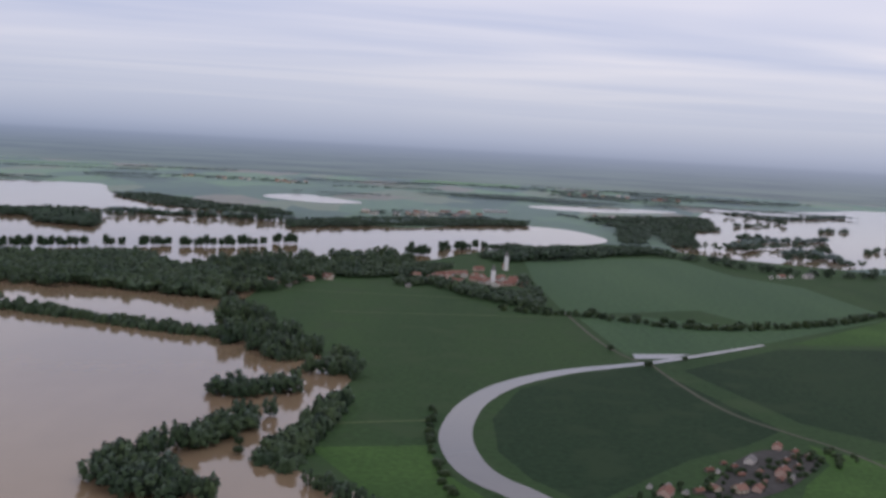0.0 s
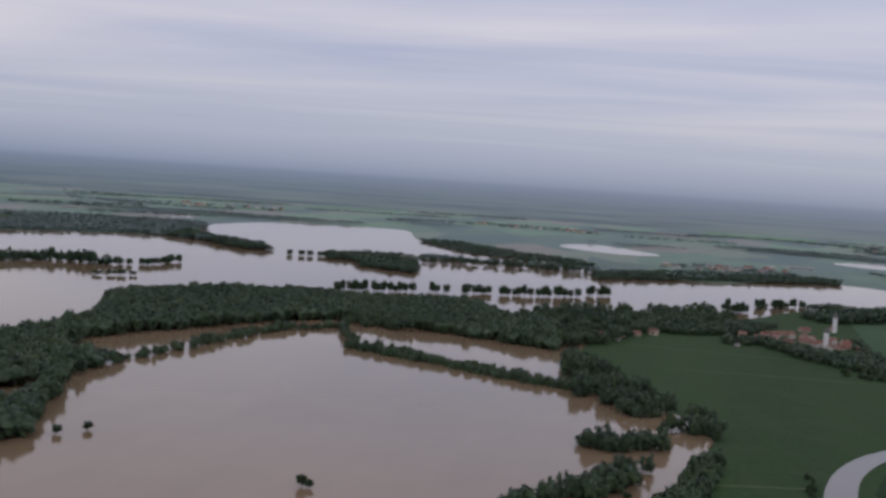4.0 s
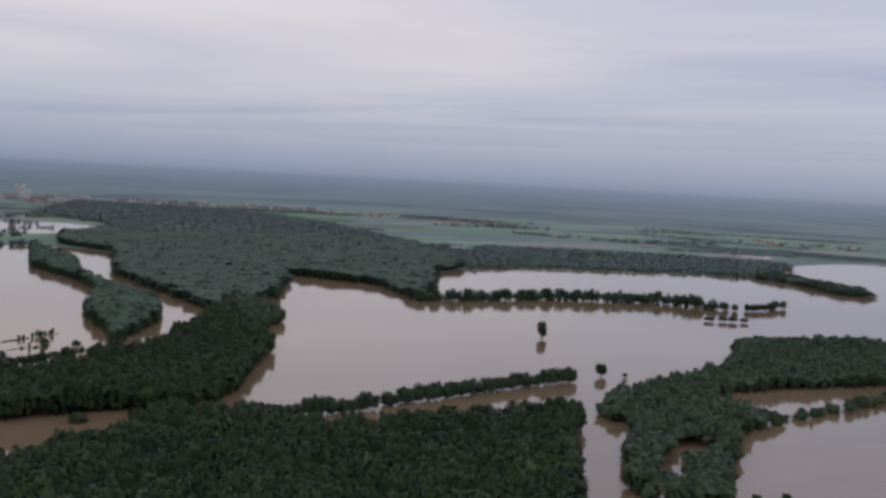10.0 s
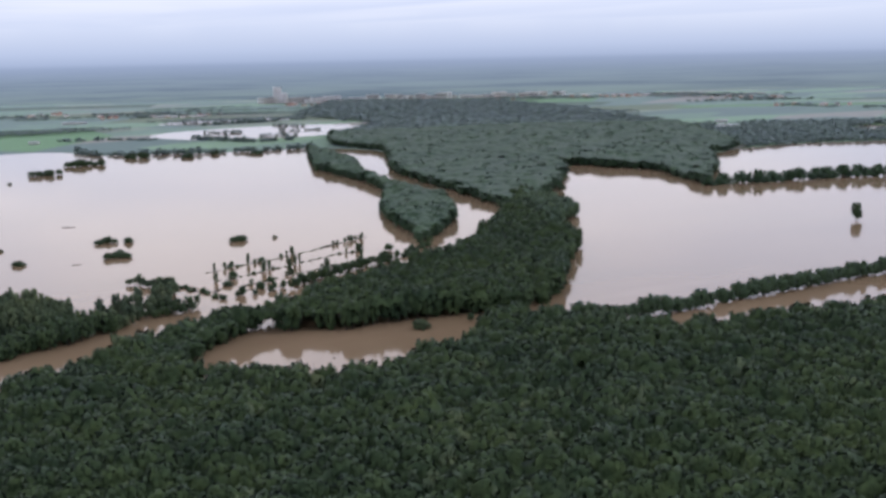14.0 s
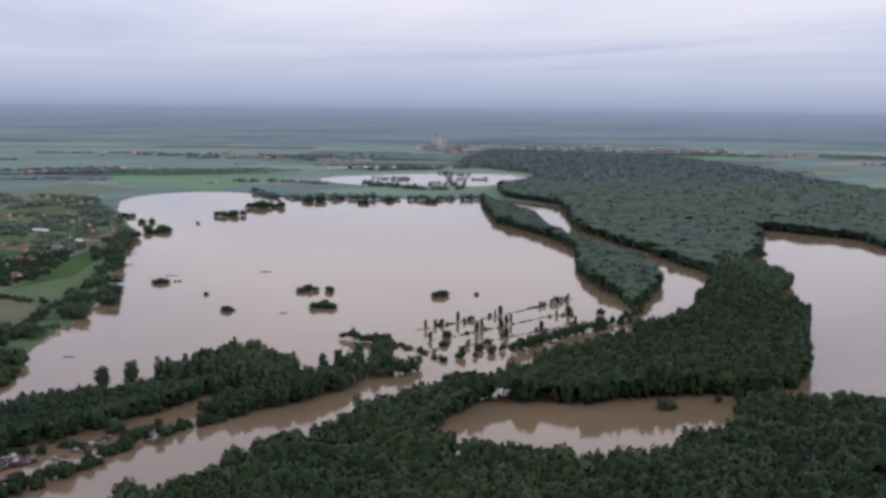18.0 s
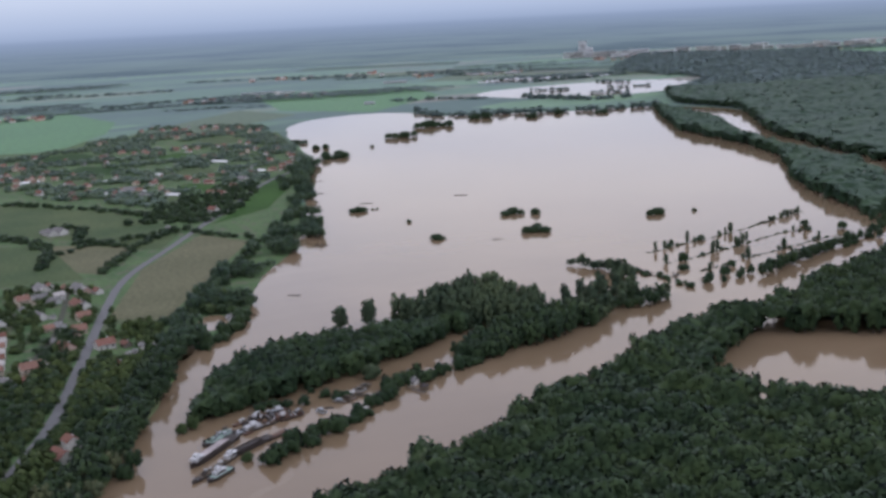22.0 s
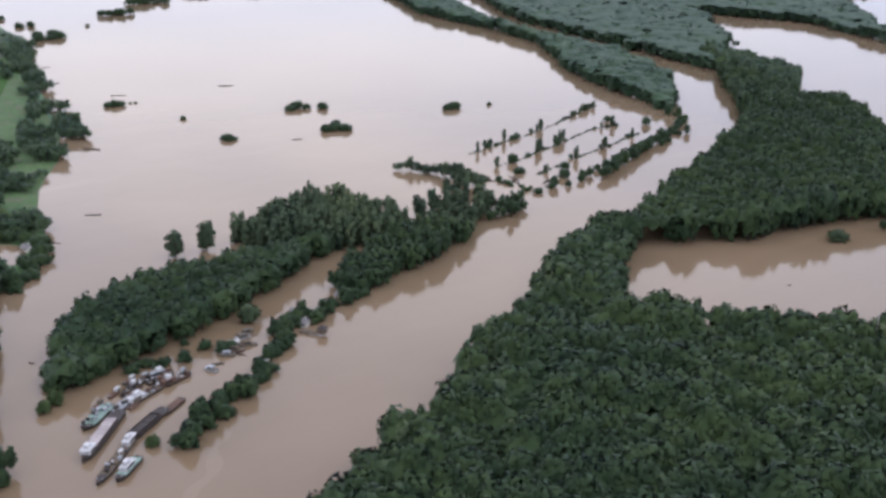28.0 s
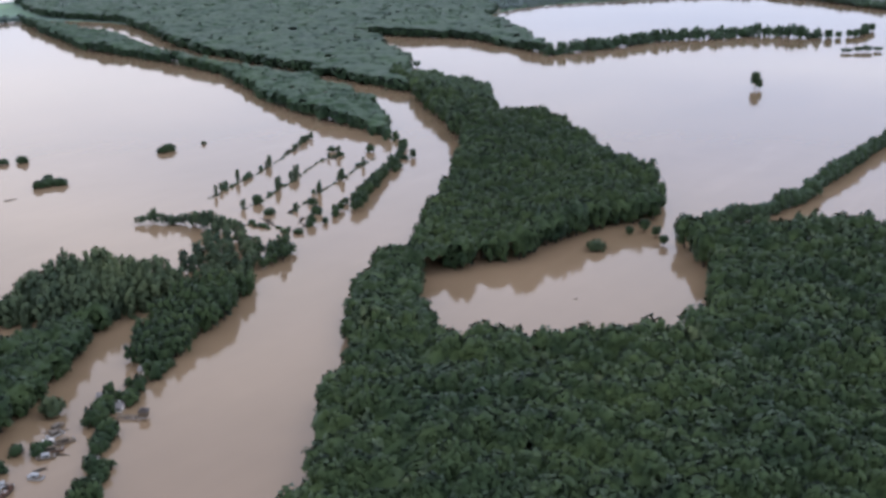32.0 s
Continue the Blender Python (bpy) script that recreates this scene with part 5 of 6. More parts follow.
def house_proto(l, w, h, roof, wall, label, category="house", storeys=1):
    root = tagged(new("house"), label, category, "village houses")
    bm = bmesh.new()
    rise = w * 0.34
    pts = [(-w / 2, 0), (w / 2, 0), (w / 2, h), (0, h + rise), (-w / 2, h)]
    ends = [[bm.verts.new((s * l / 2, y, z)) for y, z in pts] for s in (-1, 1)]
    bm.faces.new(ends[0]), bm.faces.new(ends[1][::-1])
    for i in range(5):
        bm.faces.new((ends[0][i], ends[1][i], ends[1][(i + 1) % 5], ends[0][(i + 1) % 5]))
    bmesh.ops.recalc_face_normals(bm, faces=bm.faces)
    part("wall", bm, wall, root)
    bm = bmesh.new()
    for s in (-1, 1):
        n = Vector((0, s * rise, w / 2)).normalized()
        a, b = Vector((0, s * (w / 2 + 0.45), h - 0.45 * rise / (w / 2))), Vector((0, 0, h + rise))
        q = [bm.verts.new(Vector((e * (l / 2 + 0.35), 0, 0)) + p + n * o) for o in (0.04, 0.22) for p, e in ((a, -1), (a, 1), (b, 1), (b, -1))]
        for f in ((3, 2, 1, 0), (4, 5, 6, 7), (0, 1, 5, 4), (1, 2, 6, 5), (2, 3, 7, 6), (3, 0, 4, 7)):
            bm.faces.new([q[i] for i in f])
    bmesh.ops.recalc_face_normals(bm, faces=bm.faces)
    top = part("roof", bm, roof, root)
    bm = bmesh.new()
    box(bm, 0.7, 0.7, 1.8, l * 0.22, w * 0.12, h + rise * 0.9)
    part("chimney", bm, PLASTER[3], top)
    for s in (-1, 1):
        k = max(2, int(l / 3.2))
        for f in range(storeys):
            for i in range(k):
                x = (i + 0.5) / k * l - l / 2
                if s < 0 and f == 0 and i == 0:
                    bm = bmesh.new()
                    box(bm, 1.0, 0.12, 2.0, x, s * w / 2, 1.0)
                    part("door", bm, TIMBER, root)
                    continue
                bm = bmesh.new()
                box(bm, 1.1, 0.1, 1.2, x, s * w / 2, 1.6 + 2.8 * f)
                part("window", bm, DARK_GLASS, root)
    return root


PROTO = []
for i, (l, w, h, r, p, st, lab) in enumerate(((11, 8, 3.2, 0, 0, 1, "white house with a red tiled gable roof"), (9, 8, 3.0, 1, 1, 1, "cream house with an orange tiled roof"), (13, 8, 3.0, 0, 2, 1, "long pinkish house with a red tiled roof"),
                                              (10, 8, 5.6, 2, 0, 2, "two-storey white house with a brown roof"), (8, 6, 2.6, 3, 3, 1, "small grey house with a grey roof"), (15, 9, 3.6, 3, 0, 1, "long white farm building with a grey roof"),
                                              (9, 8, 5.8, 1, 1, 2, "two-storey cream house with an orange roof"), (5, 4, 2.3, 3, 0, 1, "small white garden hut with a grey roof"), (7, 4.5, 2.2, 2, 4, 1, "low weathered shed with a brown roof"), (10, 8, 5.4, 4, 0, 2, "two-storey white house with a pale roof"))):
    PROTO.append(house_proto(l, w, h, TILES[r], PLASTER[p], lab, "hut" if i in (7, 8) else "house", st))
PLACED = set()


def put_house(k, x, y, turn, scale=1.0):
    if k not in PLACED and scale == 1.0:
        PLACED.add(k)
        PROTO[k].matrix_basis = pose(x, y, 0.05, 0, 0, turn)
        return PROTO[k]
    return copy_thing(PROTO[k], pose(x, y, 0.05, 0, 0, turn) @ Matrix.Scale(scale, 4))


HOUSES = [(2, -1150, -120, 20), (1, -1112, -119, 100), (1, -1078, -124, 95), (2, -1040, -134, 20), (0, -1034, -112, 105), (6, -997, -156, 100), (6, -1172, -156, 110), (5, -1212, -142, 15), (5, -1196, -116, 20), (0, -900, -181, 35),
          (7, -1004, -101, 10), (7, -1020, -91, 20), (7, -1046, -68, 40), (7, -1017, -86, 15), (7, -1007, -97, 10), (7, -983, -112, 30), (7, -1025, -70, 40), (7, -1040, -63, 10), (8, -990, -108, 20), (8, -1030, -100, 20), (4, -1095, -135, 30), (4, -1170, -135, 40), (4, -985, -168, 20),
          (0, -1495, 36, 30), (1, -1655, 10, 20), (2, -1605, 65, 25), (5, -1705, -25, 70), (5, -1645, -15, 10), (4, -1730, -90, 15), (0, -1760, -125, 40), (1, -1895, -135, 20), (2, -1980, -160, 10), (5, -1460, -125, 20), (5, -1525, -180, 20), (5, -1705, 110, 30), (7, -1420, -20, 20), (5, -1462, -117, 30), (4, -1470, -130, 30),
          (0, 5, 1320, 20), (1, 25, 1345, 10), (2, 55, 1410, 30), (1, 80, 1325, 15), (0, 92, 1300, 10), (2, -15, 1360, 20), (1, -5, 1285, 0), (7, -30, 1205, 10), (0, -155, 1215, 10), (1, -140, 1210, 20), (7, -155, 1152, 0), (0, -172, 1158, 15), (2, -170, 1222, 10), (7, 468, 1516, 20), (0, 484, 1523, 25), (7, 503, 1539, 30), (5, 529, 1544, 30)]
for k, x, y, a in HOUSES:
    put_house(k, x, y, a)
sheet("yard", softened([(128, 500), (142, 525), (160, 562), (190, 600), (212, 590), (214, 572), (196, 548), (178, 520), (150, 496)], 8, 2), 0.24, YARD_DIRT, "dark trampled farmyard of the hamlet", "structure", "yard")
for k, x, y, a, sc in ((5, 172, 566, 62, 0.7), (2, 196, 598, 65, 0.75), (2, 183, 546, 60, 0.95), (1, 152, 513, 30, 0.9), (1, 140, 513, 120, 0.7), (2, 114, 502, 65, 0.95), (7, 117, 512, 60, 0.9), (7, 108, 511, 60, 0.7), (8, 199, 579, 60, 0.8), (8, 208, 582, 60, 0.7), (8, 145, 545, 20, 0.8), (7, 149, 543, 70, 0.7), (8, 160, 554, 30, 0.7), (8, 156, 560, 30, 0.6), (8, 171, 546, 60, 0.8), (2, 162, 517, 60, 0.7), (8, 195, 560, 50, 0.8), (8, 131, 508, 30, 0.9), (8, 178, 534, 60, 0.9), (7, 186, 540, 60, 0.8), (8, 169, 530, 60, 0.6), (8, 160, 540, 10, 0.7), (8, 192, 570, 40, 0.8), (8, 203, 590, 40, 0.8), (7, 124, 505, 40, 0.7)):
    put_house(k, x, y, a, sc * 0.78)
put_house(0, -857, -146, 25), put_house(3, -872, -141, 20, 0.75), put_house(7, -867, -136, 20)
for i in range(7):
    put_house((3, 9, 6, 9)[i % 4], -1083 + 12.8 * i, -171 - 0.3 * i, 100, 0.72)
for i, (x, y, a) in enumerate(((-1222, -136, 20), (-1205, -141, 15), (-1186, -144, 110), (-1173, -151, 20), (-1158, -156, 15), (-1141, -161, 20), (-1193, -112, 10), (-1185, -104, 20), (-1180, -131, 100), (-1146, -117, 20), (-1094, -142, 110), (-1060, -140, 20), (-998, -150, 30), (-984, -156, 20), (-1010, -148, 20), (-1116, -171, 20), (-1130, -146, 20), (-1210, -125, 20), (-1165, -138, 20), (-1125, -138, 110), (-1070, -128, 20))):
    put_house((0, 9, 5, 1, 4, 7, 2)[i % 7], x, y, a, 0.75)
g2 = np.random.default_rng(12)
for x, y in np.concatenate([along([(-20, 1300), (40, 1330), (95, 1290)], 9, 50, 13), along([(30, 1270), (100, 1270)], 9, 30, 15), along([(-180, 1165), (-140, 1225), (-100, 1250)], 12, 25, 14)]):
    put_house(int(g2.integers(0, 3)), x, y, float(g2.uniform(0, 180)))
OPEN = [[(-1830, 30), (-1780, 60), (-1840, 110), (-1890, 70)], [(-2050, 40), (-1980, 70), (-2040, 120), (-2110, 90)], [(-1960, -90), (-1880, -40), (-1950, 0), (-2040, -60)], [(-2250, 130), (-2150, 150), (-2230, 230), (-2330, 190)], [(-1700, 20), (-1640, 60), (-1690, 80), (-1740, 50)], [(-2150, -120), (-2080, -60), (-2180, -20), (-2240, -80)]]
for i, poly in enumerate(OPEN):
    sheet("field", softened(poly, 12, 4), 0.2 + 0.004 * i, (FIELD_OLIVE, FIELD_LIGHT, FIELD_MID)[i % 3], "small meadow between the village gardens", "structure", "field")
VILLAGE = [(-1560, -10), (-1660, 120), (-1850, 235), (-2300, 285), (-2480, 300), (-2600, 120), (-2300, -60), (-2150, -230), (-1750, -150)]
for x, y in spread(VILLAGE, 40, 12):
    if noise.noise(Vector((x * 0.006, y * 0.011, 5))) > -0.1 and not any(inside(np.array([x]), np.array([y]), o)[0] for o in OPEN):
        put_house((0, 1, 2, 1, 2, 0, 4, 6)[int(g2.integers(0, 8))], x, y, float(g2.uniform(0, 180)), 0.85)
CLUMPS = spread(VILLAGE, 10.5, 41, OPEN)
CLUMPS = np.array([q for q in CLUMPS if noise.noise(Vector((q[0] * 0.022, q[1] * 0.014, 3))) > 0.02])
stand("village_trees", CLUMPS, 6.0, 10.0, LEAF_GARDEN, "garden trees and orchards among the village houses", "bush", lobes=4, seed=41, var=0.45)
stand("village_trees", spread([(-1470, -60), (-1560, -10), (-1700, 100), (-1560, 130), (-1440, 25)], 13.0, 42, holes=[[(-1420, 20), (-1490, 60), (-1720, 150), (-1660, 165), (-1480, 90)]]), 7.0, 9.0, LEAF_FOREST, "dark garden trees by the road", "bush", lobes=9, seed=42, var=0.4)
stand("village_trees", spread([(-950, -160), (-1005, -140), (-1200, -105), (-1235, -150), (-1180, -200), (-1010, -215)], 9.0, 43, [ROAD_GAP, corridor([(-1195, -125), (-1145, -130), (-1082, -138), (-1045, -148), (-1013, -158)], 9), [(-1095, -180), (-1095, -164), (-996, -164), (-996, -182)]]), 5.0, 7.0, LEAF_SHRUB, "garden trees among the near houses", "bush", lobes=10, seed=43, var=0.4)
stand("village_trees", spread([(-900, -140), (-1000, -112), (-1075, -95), (-1075, -72), (-1015, -85), (-930, -112)], 6.8, 44, holes=[YARD, ROAD_GAP, [(-1000, -112), (-1040, -106), (-1045, -92), (-1005, -92)]]), 6.5, 7.0, LEAF_SHRUB, "garden trees between road and shore", "bush", lobes=11, seed=44, var=0.4)
stand("garden_trees", spread([(-760, -205), (-850, -178), (-905, -158), (-1000, -138), (-1130, -115), (-1120, -98), (-1000, -112), (-900, -138), (-860, -150), (-780, -175)], 6.0, 46, [ROAD_GAP, YARD, corridor([(-1048, -116), (-1020, -106)], 9)]), 5.0, 6.5, LEAF_SHRUB, "hedges and small trees lining the road", "bush", lobes=10, seed=46, var=0.45)
stand("orchard", spread([(90, 490), (230, 610), (240, 585), (150, 500), (110, 485)], 9, 45), 3.2, 4.0, LEAF_FOREST, "small trees in the hamlet's yards", "bush", lobes=8, seed=45, var=0.4)


def polytunnel(x, y, l, turn):
    root = tagged(new("polytunnel"), "long white plastic polytunnel in a village garden", "greenhouse", "polytunnels")
    root.location, root.rotation_euler = (x, y, 0), (0, 0, turn)
    bm = bmesh.new()
    ends = [[bm.verts.new((s * l / 2, 3.2 * math.cos(a), 2.8 * math.sin(a))) for a in np.linspace(0, math.pi, 9)] for s in (-1, 1)]
    bm.faces.new(ends[0]), bm.faces.new(ends[1][::-1])
    for i in range(8):
        bm.faces.new((ends[0][i], ends[0][i + 1], ends[1][i + 1], ends[1][i]))
    bmesh.ops.recalc_face_normals(bm, faces=bm.faces)
    part("cover", bm, SILO_WHITE, root)
    for s in (-1, 1):
        bm = bmesh.new()
        box(bm, 0.15, 1.6, 2.0, s * l / 2, 0, 1.0)
        part("door", bm, STEEL_GREY, root)


for x, y, l, a in ((-1705, -21, 30, 1.0), (-1707, -38, 40, 1.5), (-1726, -87, 35, 1.5), (-1848, 22, 28, 0.6), (-1790, 145, 26, 0.9), (-1772, 123, 26, 0.9), (-1929, 124, 30, 0.7), (-1821, -36, 30, 1.4), (-1889, -136, 30, 1.4), (-1648, 14, 22, 0.9)):
    polytunnel(x, y, l, a)


def church(x, y, h, turn):
    root = tagged(new("church"), "white village church with a tall slim steeple", "church")
    root.location, root.rotation_euler = (x, y, 0), (0, 0, radians(turn))
    bm = bmesh.new()
    box(bm, 4.6, 4.6, h * 0.72, 0, 0, h * 0.36)
    part("tower", bm, SILO_WHITE, root)
    bm = bmesh.new()
    bmesh.ops.create_cone(bm, cap_ends=True, segments=4, radius1=3.4, radius2=0.2, depth=h * 0.30, matrix=Matrix.Translation((0, 0, h * 0.87)) @ Matrix.Rotation(math.pi / 4, 4, "Z"))
    part("spire", bm, TILES[3], root)
    bm = bmesh.new()
    box(bm, 13, 7, 5, 8.6, 0, 2.5)
    part("nave", bm, PLASTER[1], root)
    bm = bmesh.new()
    q = [bm.verts.new(v) for v in ((2.0, -4, 5), (15.6, -4, 5), (15.6, 4, 5), (2.0, 4, 5), (2.0, 0, 8.5), (15.6, 0, 8.5))]
    for f in ((0, 1, 5, 4), (2, 3, 4, 5), (3, 0, 4), (1, 2, 5), (3, 2, 1, 0)):
        bm.faces.new([q[i] for i in f])
    part("roof", bm, TILES[0], root)
    for s in (-1, 1):
        bm = bmesh.new()
        box(bm, 0.9, 0.15, 1.8, 0, s * 2.3, h * 0.55)
        part("window", bm, DARK_GLASS, root)
        for i in range(3):
            bm = bmesh.new()
            box(bm, 0.9, 0.15, 2.2, 5 + i * 3.6, s * 3.5, 2.8)
            part("window", bm, DARK_GLASS, root)


church(67, 1267, 24, 95)
church(92, 1430, 26, 95)


def block(name, x, y, l, w, h, turn, mat, label, category, group=""):
    root = tagged(new(name), label, category, group)
    root.location, root.rotation_euler = (x, y, 0), (0, 0, radians(turn))
    bm = bmesh.new()
    box(bm, l, w, h, 0, 0, h / 2)
    part("wall", bm, mat, root)
    bm = bmesh.new()
    box(bm, l + 0.8, w + 0.8, 0.6, 0, 0, h + 0.3)
    part("roof", bm, STEEL_GREY, root)
    for f in range(max(1, int(h / 3.2))):
        for s in (-1, 1):
            bm = bmesh.new()
            box(bm, l * 0.94, 0.2, 1.2, 0, s * w / 2, 1.8 + 3.2 * f)
            part("window_band", bm, DARK_GLASS, root)


for x, y, l, h in ((-4424, 2091, 34, 64), (-4415, 2120, 24, 38)):
    block("silo_tower", x, y, l, 24, h, 60, SILO_WHITE, "pale concrete silo tower on the hazy skyline", "silo", "works on the skyline")
for i in range(40):
    u = i / 39
    block("apartment_block", -4380 + 560 * u + g2.uniform(-40, 40), 1990 + 1150 * u, g2.uniform(35, 80), 14, g2.uniform(10, 26), 55 + g2.uniform(-20, 20), (SILO_WHITE, PLASTER[0], PLASTER[3])[i % 3], "pale apartment block in the far town", "building", "far town")
for x, y, l, t in ((-3450, 535, 60, 80), (-3415, 585, 50, 80), (-3470, 490, 40, 80), (-3290, 535, 45, 70), (-3230, 420, 45, 60), (-3540, 955, 70, 75), (-2780, 625, 22, 60), (-3555, 3250, 60, 40), (-3480, 3310, 60, 40), (-3640, 2620, 40, 40), (-1894, 2803, 50, 30), (-2050, 2110, 30, 40), (-3640, 1285, 70, 70), (-3580, 1370, 50, 70), (140, 2740, 60, 10)):
    block("farm_hall", x, y, l, 16, 6, t, STEEL_WHITE, "long white farm hall in the plain", "hall", "farm halls")


def far_house(l, w, h):
    """Walls and a gable roof as vertices, triangles and material numbers."""
    v = [(sx * l / 2, sy * w / 2, z) for z in (0, h) for sx, sy in ((-1, -1), (1, -1), (1, 1), (-1, 1))]
    v += [(sx * (l / 2 + 0.4), sy * (w / 2 + 0.4), h) for sx, sy in ((-1, -1), (1, -1), (1, 1), (-1, 1))] + [(-l / 2 - 0.4, 0, h + w * 0.4), (l / 2 + 0.4, 0, h + w * 0.4)]
    wall = [q for a, b in ((0, 1), (1, 2), (2, 3), (3, 0)) for q in ((a, b, b + 4), (a, b + 4, a + 4))]
    roof = [(8, 9, 13), (8, 13, 12), (10, 11, 12), (10, 12, 13), (11, 8, 12), (9, 10, 13)]
    return np.array(v, float), np.array(wall + roof), np.array([0] * len(wall) + [1] * len(roof))


g3 = np.random.default_rng(19)
# middle, half length, turn, number
for x, y, a, turn, n in ((-30, 2480, 160, 0.6, 22), (420, 2720, 120, 0.5, 8), (-3950, 2250, 330, 1.1, 44), (-3600, 3000, 300, 1.0, 30), (-3250, 480, 200, 1.4, 18), (-3700, 1300, 200, 1.3, 16), (-2900, 3300, 160, 0.7, 12), (-1800, 3700, 200, 0.4, 14), (-700, 3900, 220, 0.1, 14), (-2350, 2900, 120, 0.6, 8), (-4200, 900, 250, 1.4, 18), (-3100, -150, 150, 1.5, 10), (700, 4100, 220, 0.0, 12)):
    V, T, M, base = [], [], [], 0
    for i in range(n):
        u, s = g3.uniform(-1, 1), g3.normal() * 0.22
        px, py = x + a * (u * math.cos(turn) - s * math.sin(turn)), y + a * (u * math.sin(turn) + s * math.cos(turn))
        if inside(np.array([px]), np.array([py]), FLOOD)[0]:
            continue
        hv, ht, hm = far_house(g3.uniform(11, 22), g3.uniform(8, 12), g3.uniform(3.5, 7))
        V.append(hv @ np.array(Matrix.Rotation(g3.uniform(0, 3), 3, "Z")).T + (px, py, 0))
        T.append(ht + base)
        M.append(np.where(hm == 0, g3.integers(0, 3), g3.integers(3, 6)))
        base += len(hv)
    me = from_arrays("far_village", np.concatenate(V), np.concatenate(T), [PLASTER[0], PLASTER[1], PLASTER[2], TILES[0], TILES[4], TILES[3]], np.concatenate(M))
    tagged(new("far_village", me), "hazy far village of pale houses with red roofs", "village", "", "stuff")
    stand("far_village_trees", np.stack([x + a * (g3.uniform(-1.1, 1.1, n * 2)) * math.cos(turn), np.zeros(n * 2) + y], 1) + np.stack([np.zeros(n * 2), g3.normal(size=n * 2) * a * 0.3], 1), 8.0, 18.0, LEAF_HAZED, "trees round a far village", "bush", lobes=3, seed=int(abs(x)), var=0.4, trunks=False)


# ---- moored boats, jetty ----
def hull(bm, l, w, h, sheer=0.5, bow=0.25):
    """A closed hull, bow to +x."""
    secs = []
    for u, k, lift in ((0.0, 0.75, 0.1), (0.06, 0.95, 0.0), (0.5, 1.0, 0.0), (1 - bow, 1.0, 0.0), (1 - bow * 0.4, 0.72, sheer * 0.5), (1.0, 0.12, sheer)):
        x = (u - 0.5) * l
        secs.append([bm.verts.new((x, y * k * w / 2, z)) for y, z in ((-0.8, -0.6), (0.8, -0.6), (1.0, h * 0.5), (1.0, h + lift), (-1.0, h + lift), (-1.0, h * 0.5))])
    bm.faces.new(secs[0]), bm.faces.new(secs[-1][::-1])
    for a, b in zip(secs, secs[1:]):
        for i in range(6):
            bm.faces.new((a[i], b[i], b[(i + 1) % 6], a[(i + 1) % 6]))
    bmesh.ops.recalc_face_normals(bm, faces=bm.faces)


def boat(name, a, b, w, h, hull_mat, deck_mat, label, cabin="aft", hold=True, cabin_mat=None):
    a, b = Vector((*a, 0.3)), Vector((*b, 0.3))
    d = b - a
    l = d.length
    root = tagged(new(name), label, "boat", "moored boats")
    root.location, root.rotation_euler = (a + b) / 2, (0, 0, math.atan2(d.y, d.x))
    bm = bmesh.new()
    hull(bm, l, w, h)
    part("hull", bm, hull_mat, root)
    bm = bmesh.new()
    if hold:
        for s in (-1, 1):
            box(bm, l * 0.6, 0.25, 0.9, l * 0.04, s * w * 0.36, h + 0.45)
        for e in (-0.26, 0.34):
            box(bm, 0.25, w * 0.74, 0.9, l * e, 0, h + 0.45)
        part("coaming", bm, hull_mat, root)
        n = max(3, int(l / 5))
        for i in range(n):
            bm = bmesh.new()
            box(bm, l * 0.6 / n * 0.94, w * 0.7, 0.3, l * (-0.26 + 0.6 * (i + 0.5) / n), 0, h + (0.95 if deck_mat is HATCH else 0.3) + 0.06 * (i % 2))
            part("hatch_cover", bm, deck_mat, root)
    else:
        box(bm, l * 0.8, w * 0.9, 0.1, -l * 0.03, 0, h + 0.06)
        part("deck", bm, deck_mat, root)
    if cabin:
        x = -l * 0.40 if cabin == "aft" else l * 0.02 if cabin == "mid" else l * 0.36
        cl = min(7.0, l * (0.16 if hold else 0.42))
        bm = bmesh.new()
        tall = 1.7 if l > 12 else 1.2
        box(bm, cl, w * 0.62, tall, x, 0, h + tall / 2)
        bmesh.ops.bevel(bm, geom=bm.edges[:], offset=0.12, segments=1, affect="EDGES")
        cab = part("cabin", bm, cabin_mat or STEEL_WHITE, root)
        bm = bmesh.new()
        box(bm, cl * 1.05, w * 0.68, 0.12, x, 0, h + tall + 0.06)
        part("cabin_roof", bm, cabin_mat or STEEL_WHITE, cab)
        for s in (-1, 1):
            bm = bmesh.new()
            box(bm, cl * 0.75, 0.06, tall * 0.45, x, s * w * 0.312, h + tall * 0.6)
            part("window", bm, DARK_GLASS, cab)
        if l > 12:
            bm = bmesh.new()
            box(bm, cl * 0.4, w * 0.36, 1.4, x + cl * 0.1, 0, h + 2.5)
            part("wheelhouse", bm, STEEL_WHITE, root)
            bm = bmesh.new()
            bmesh.ops.create_cone(bm, cap_ends=True, segments=6, radius1=0.09, radius2=0.05, depth=4.5, matrix=Matrix.Translation((x - cl * 0.3, 0, h + 4.2)))
            part("mast", bm, STEEL_GREY, root)
    for e in (-0.44, 0.43):
        for s in (-1, 1):
            bm = bmesh.new()
            bmesh.ops.create_cone(bm, cap_ends=True, segments=8, radius1=0.16, radius2=0.2, depth=0.5, matrix=Matrix.Translation((l * e, s * w * 0.26, h + 0.3 + (0.1 if e > 0 else 0))))
            part("bollard", bm, STEEL_GREY, root)
    return root


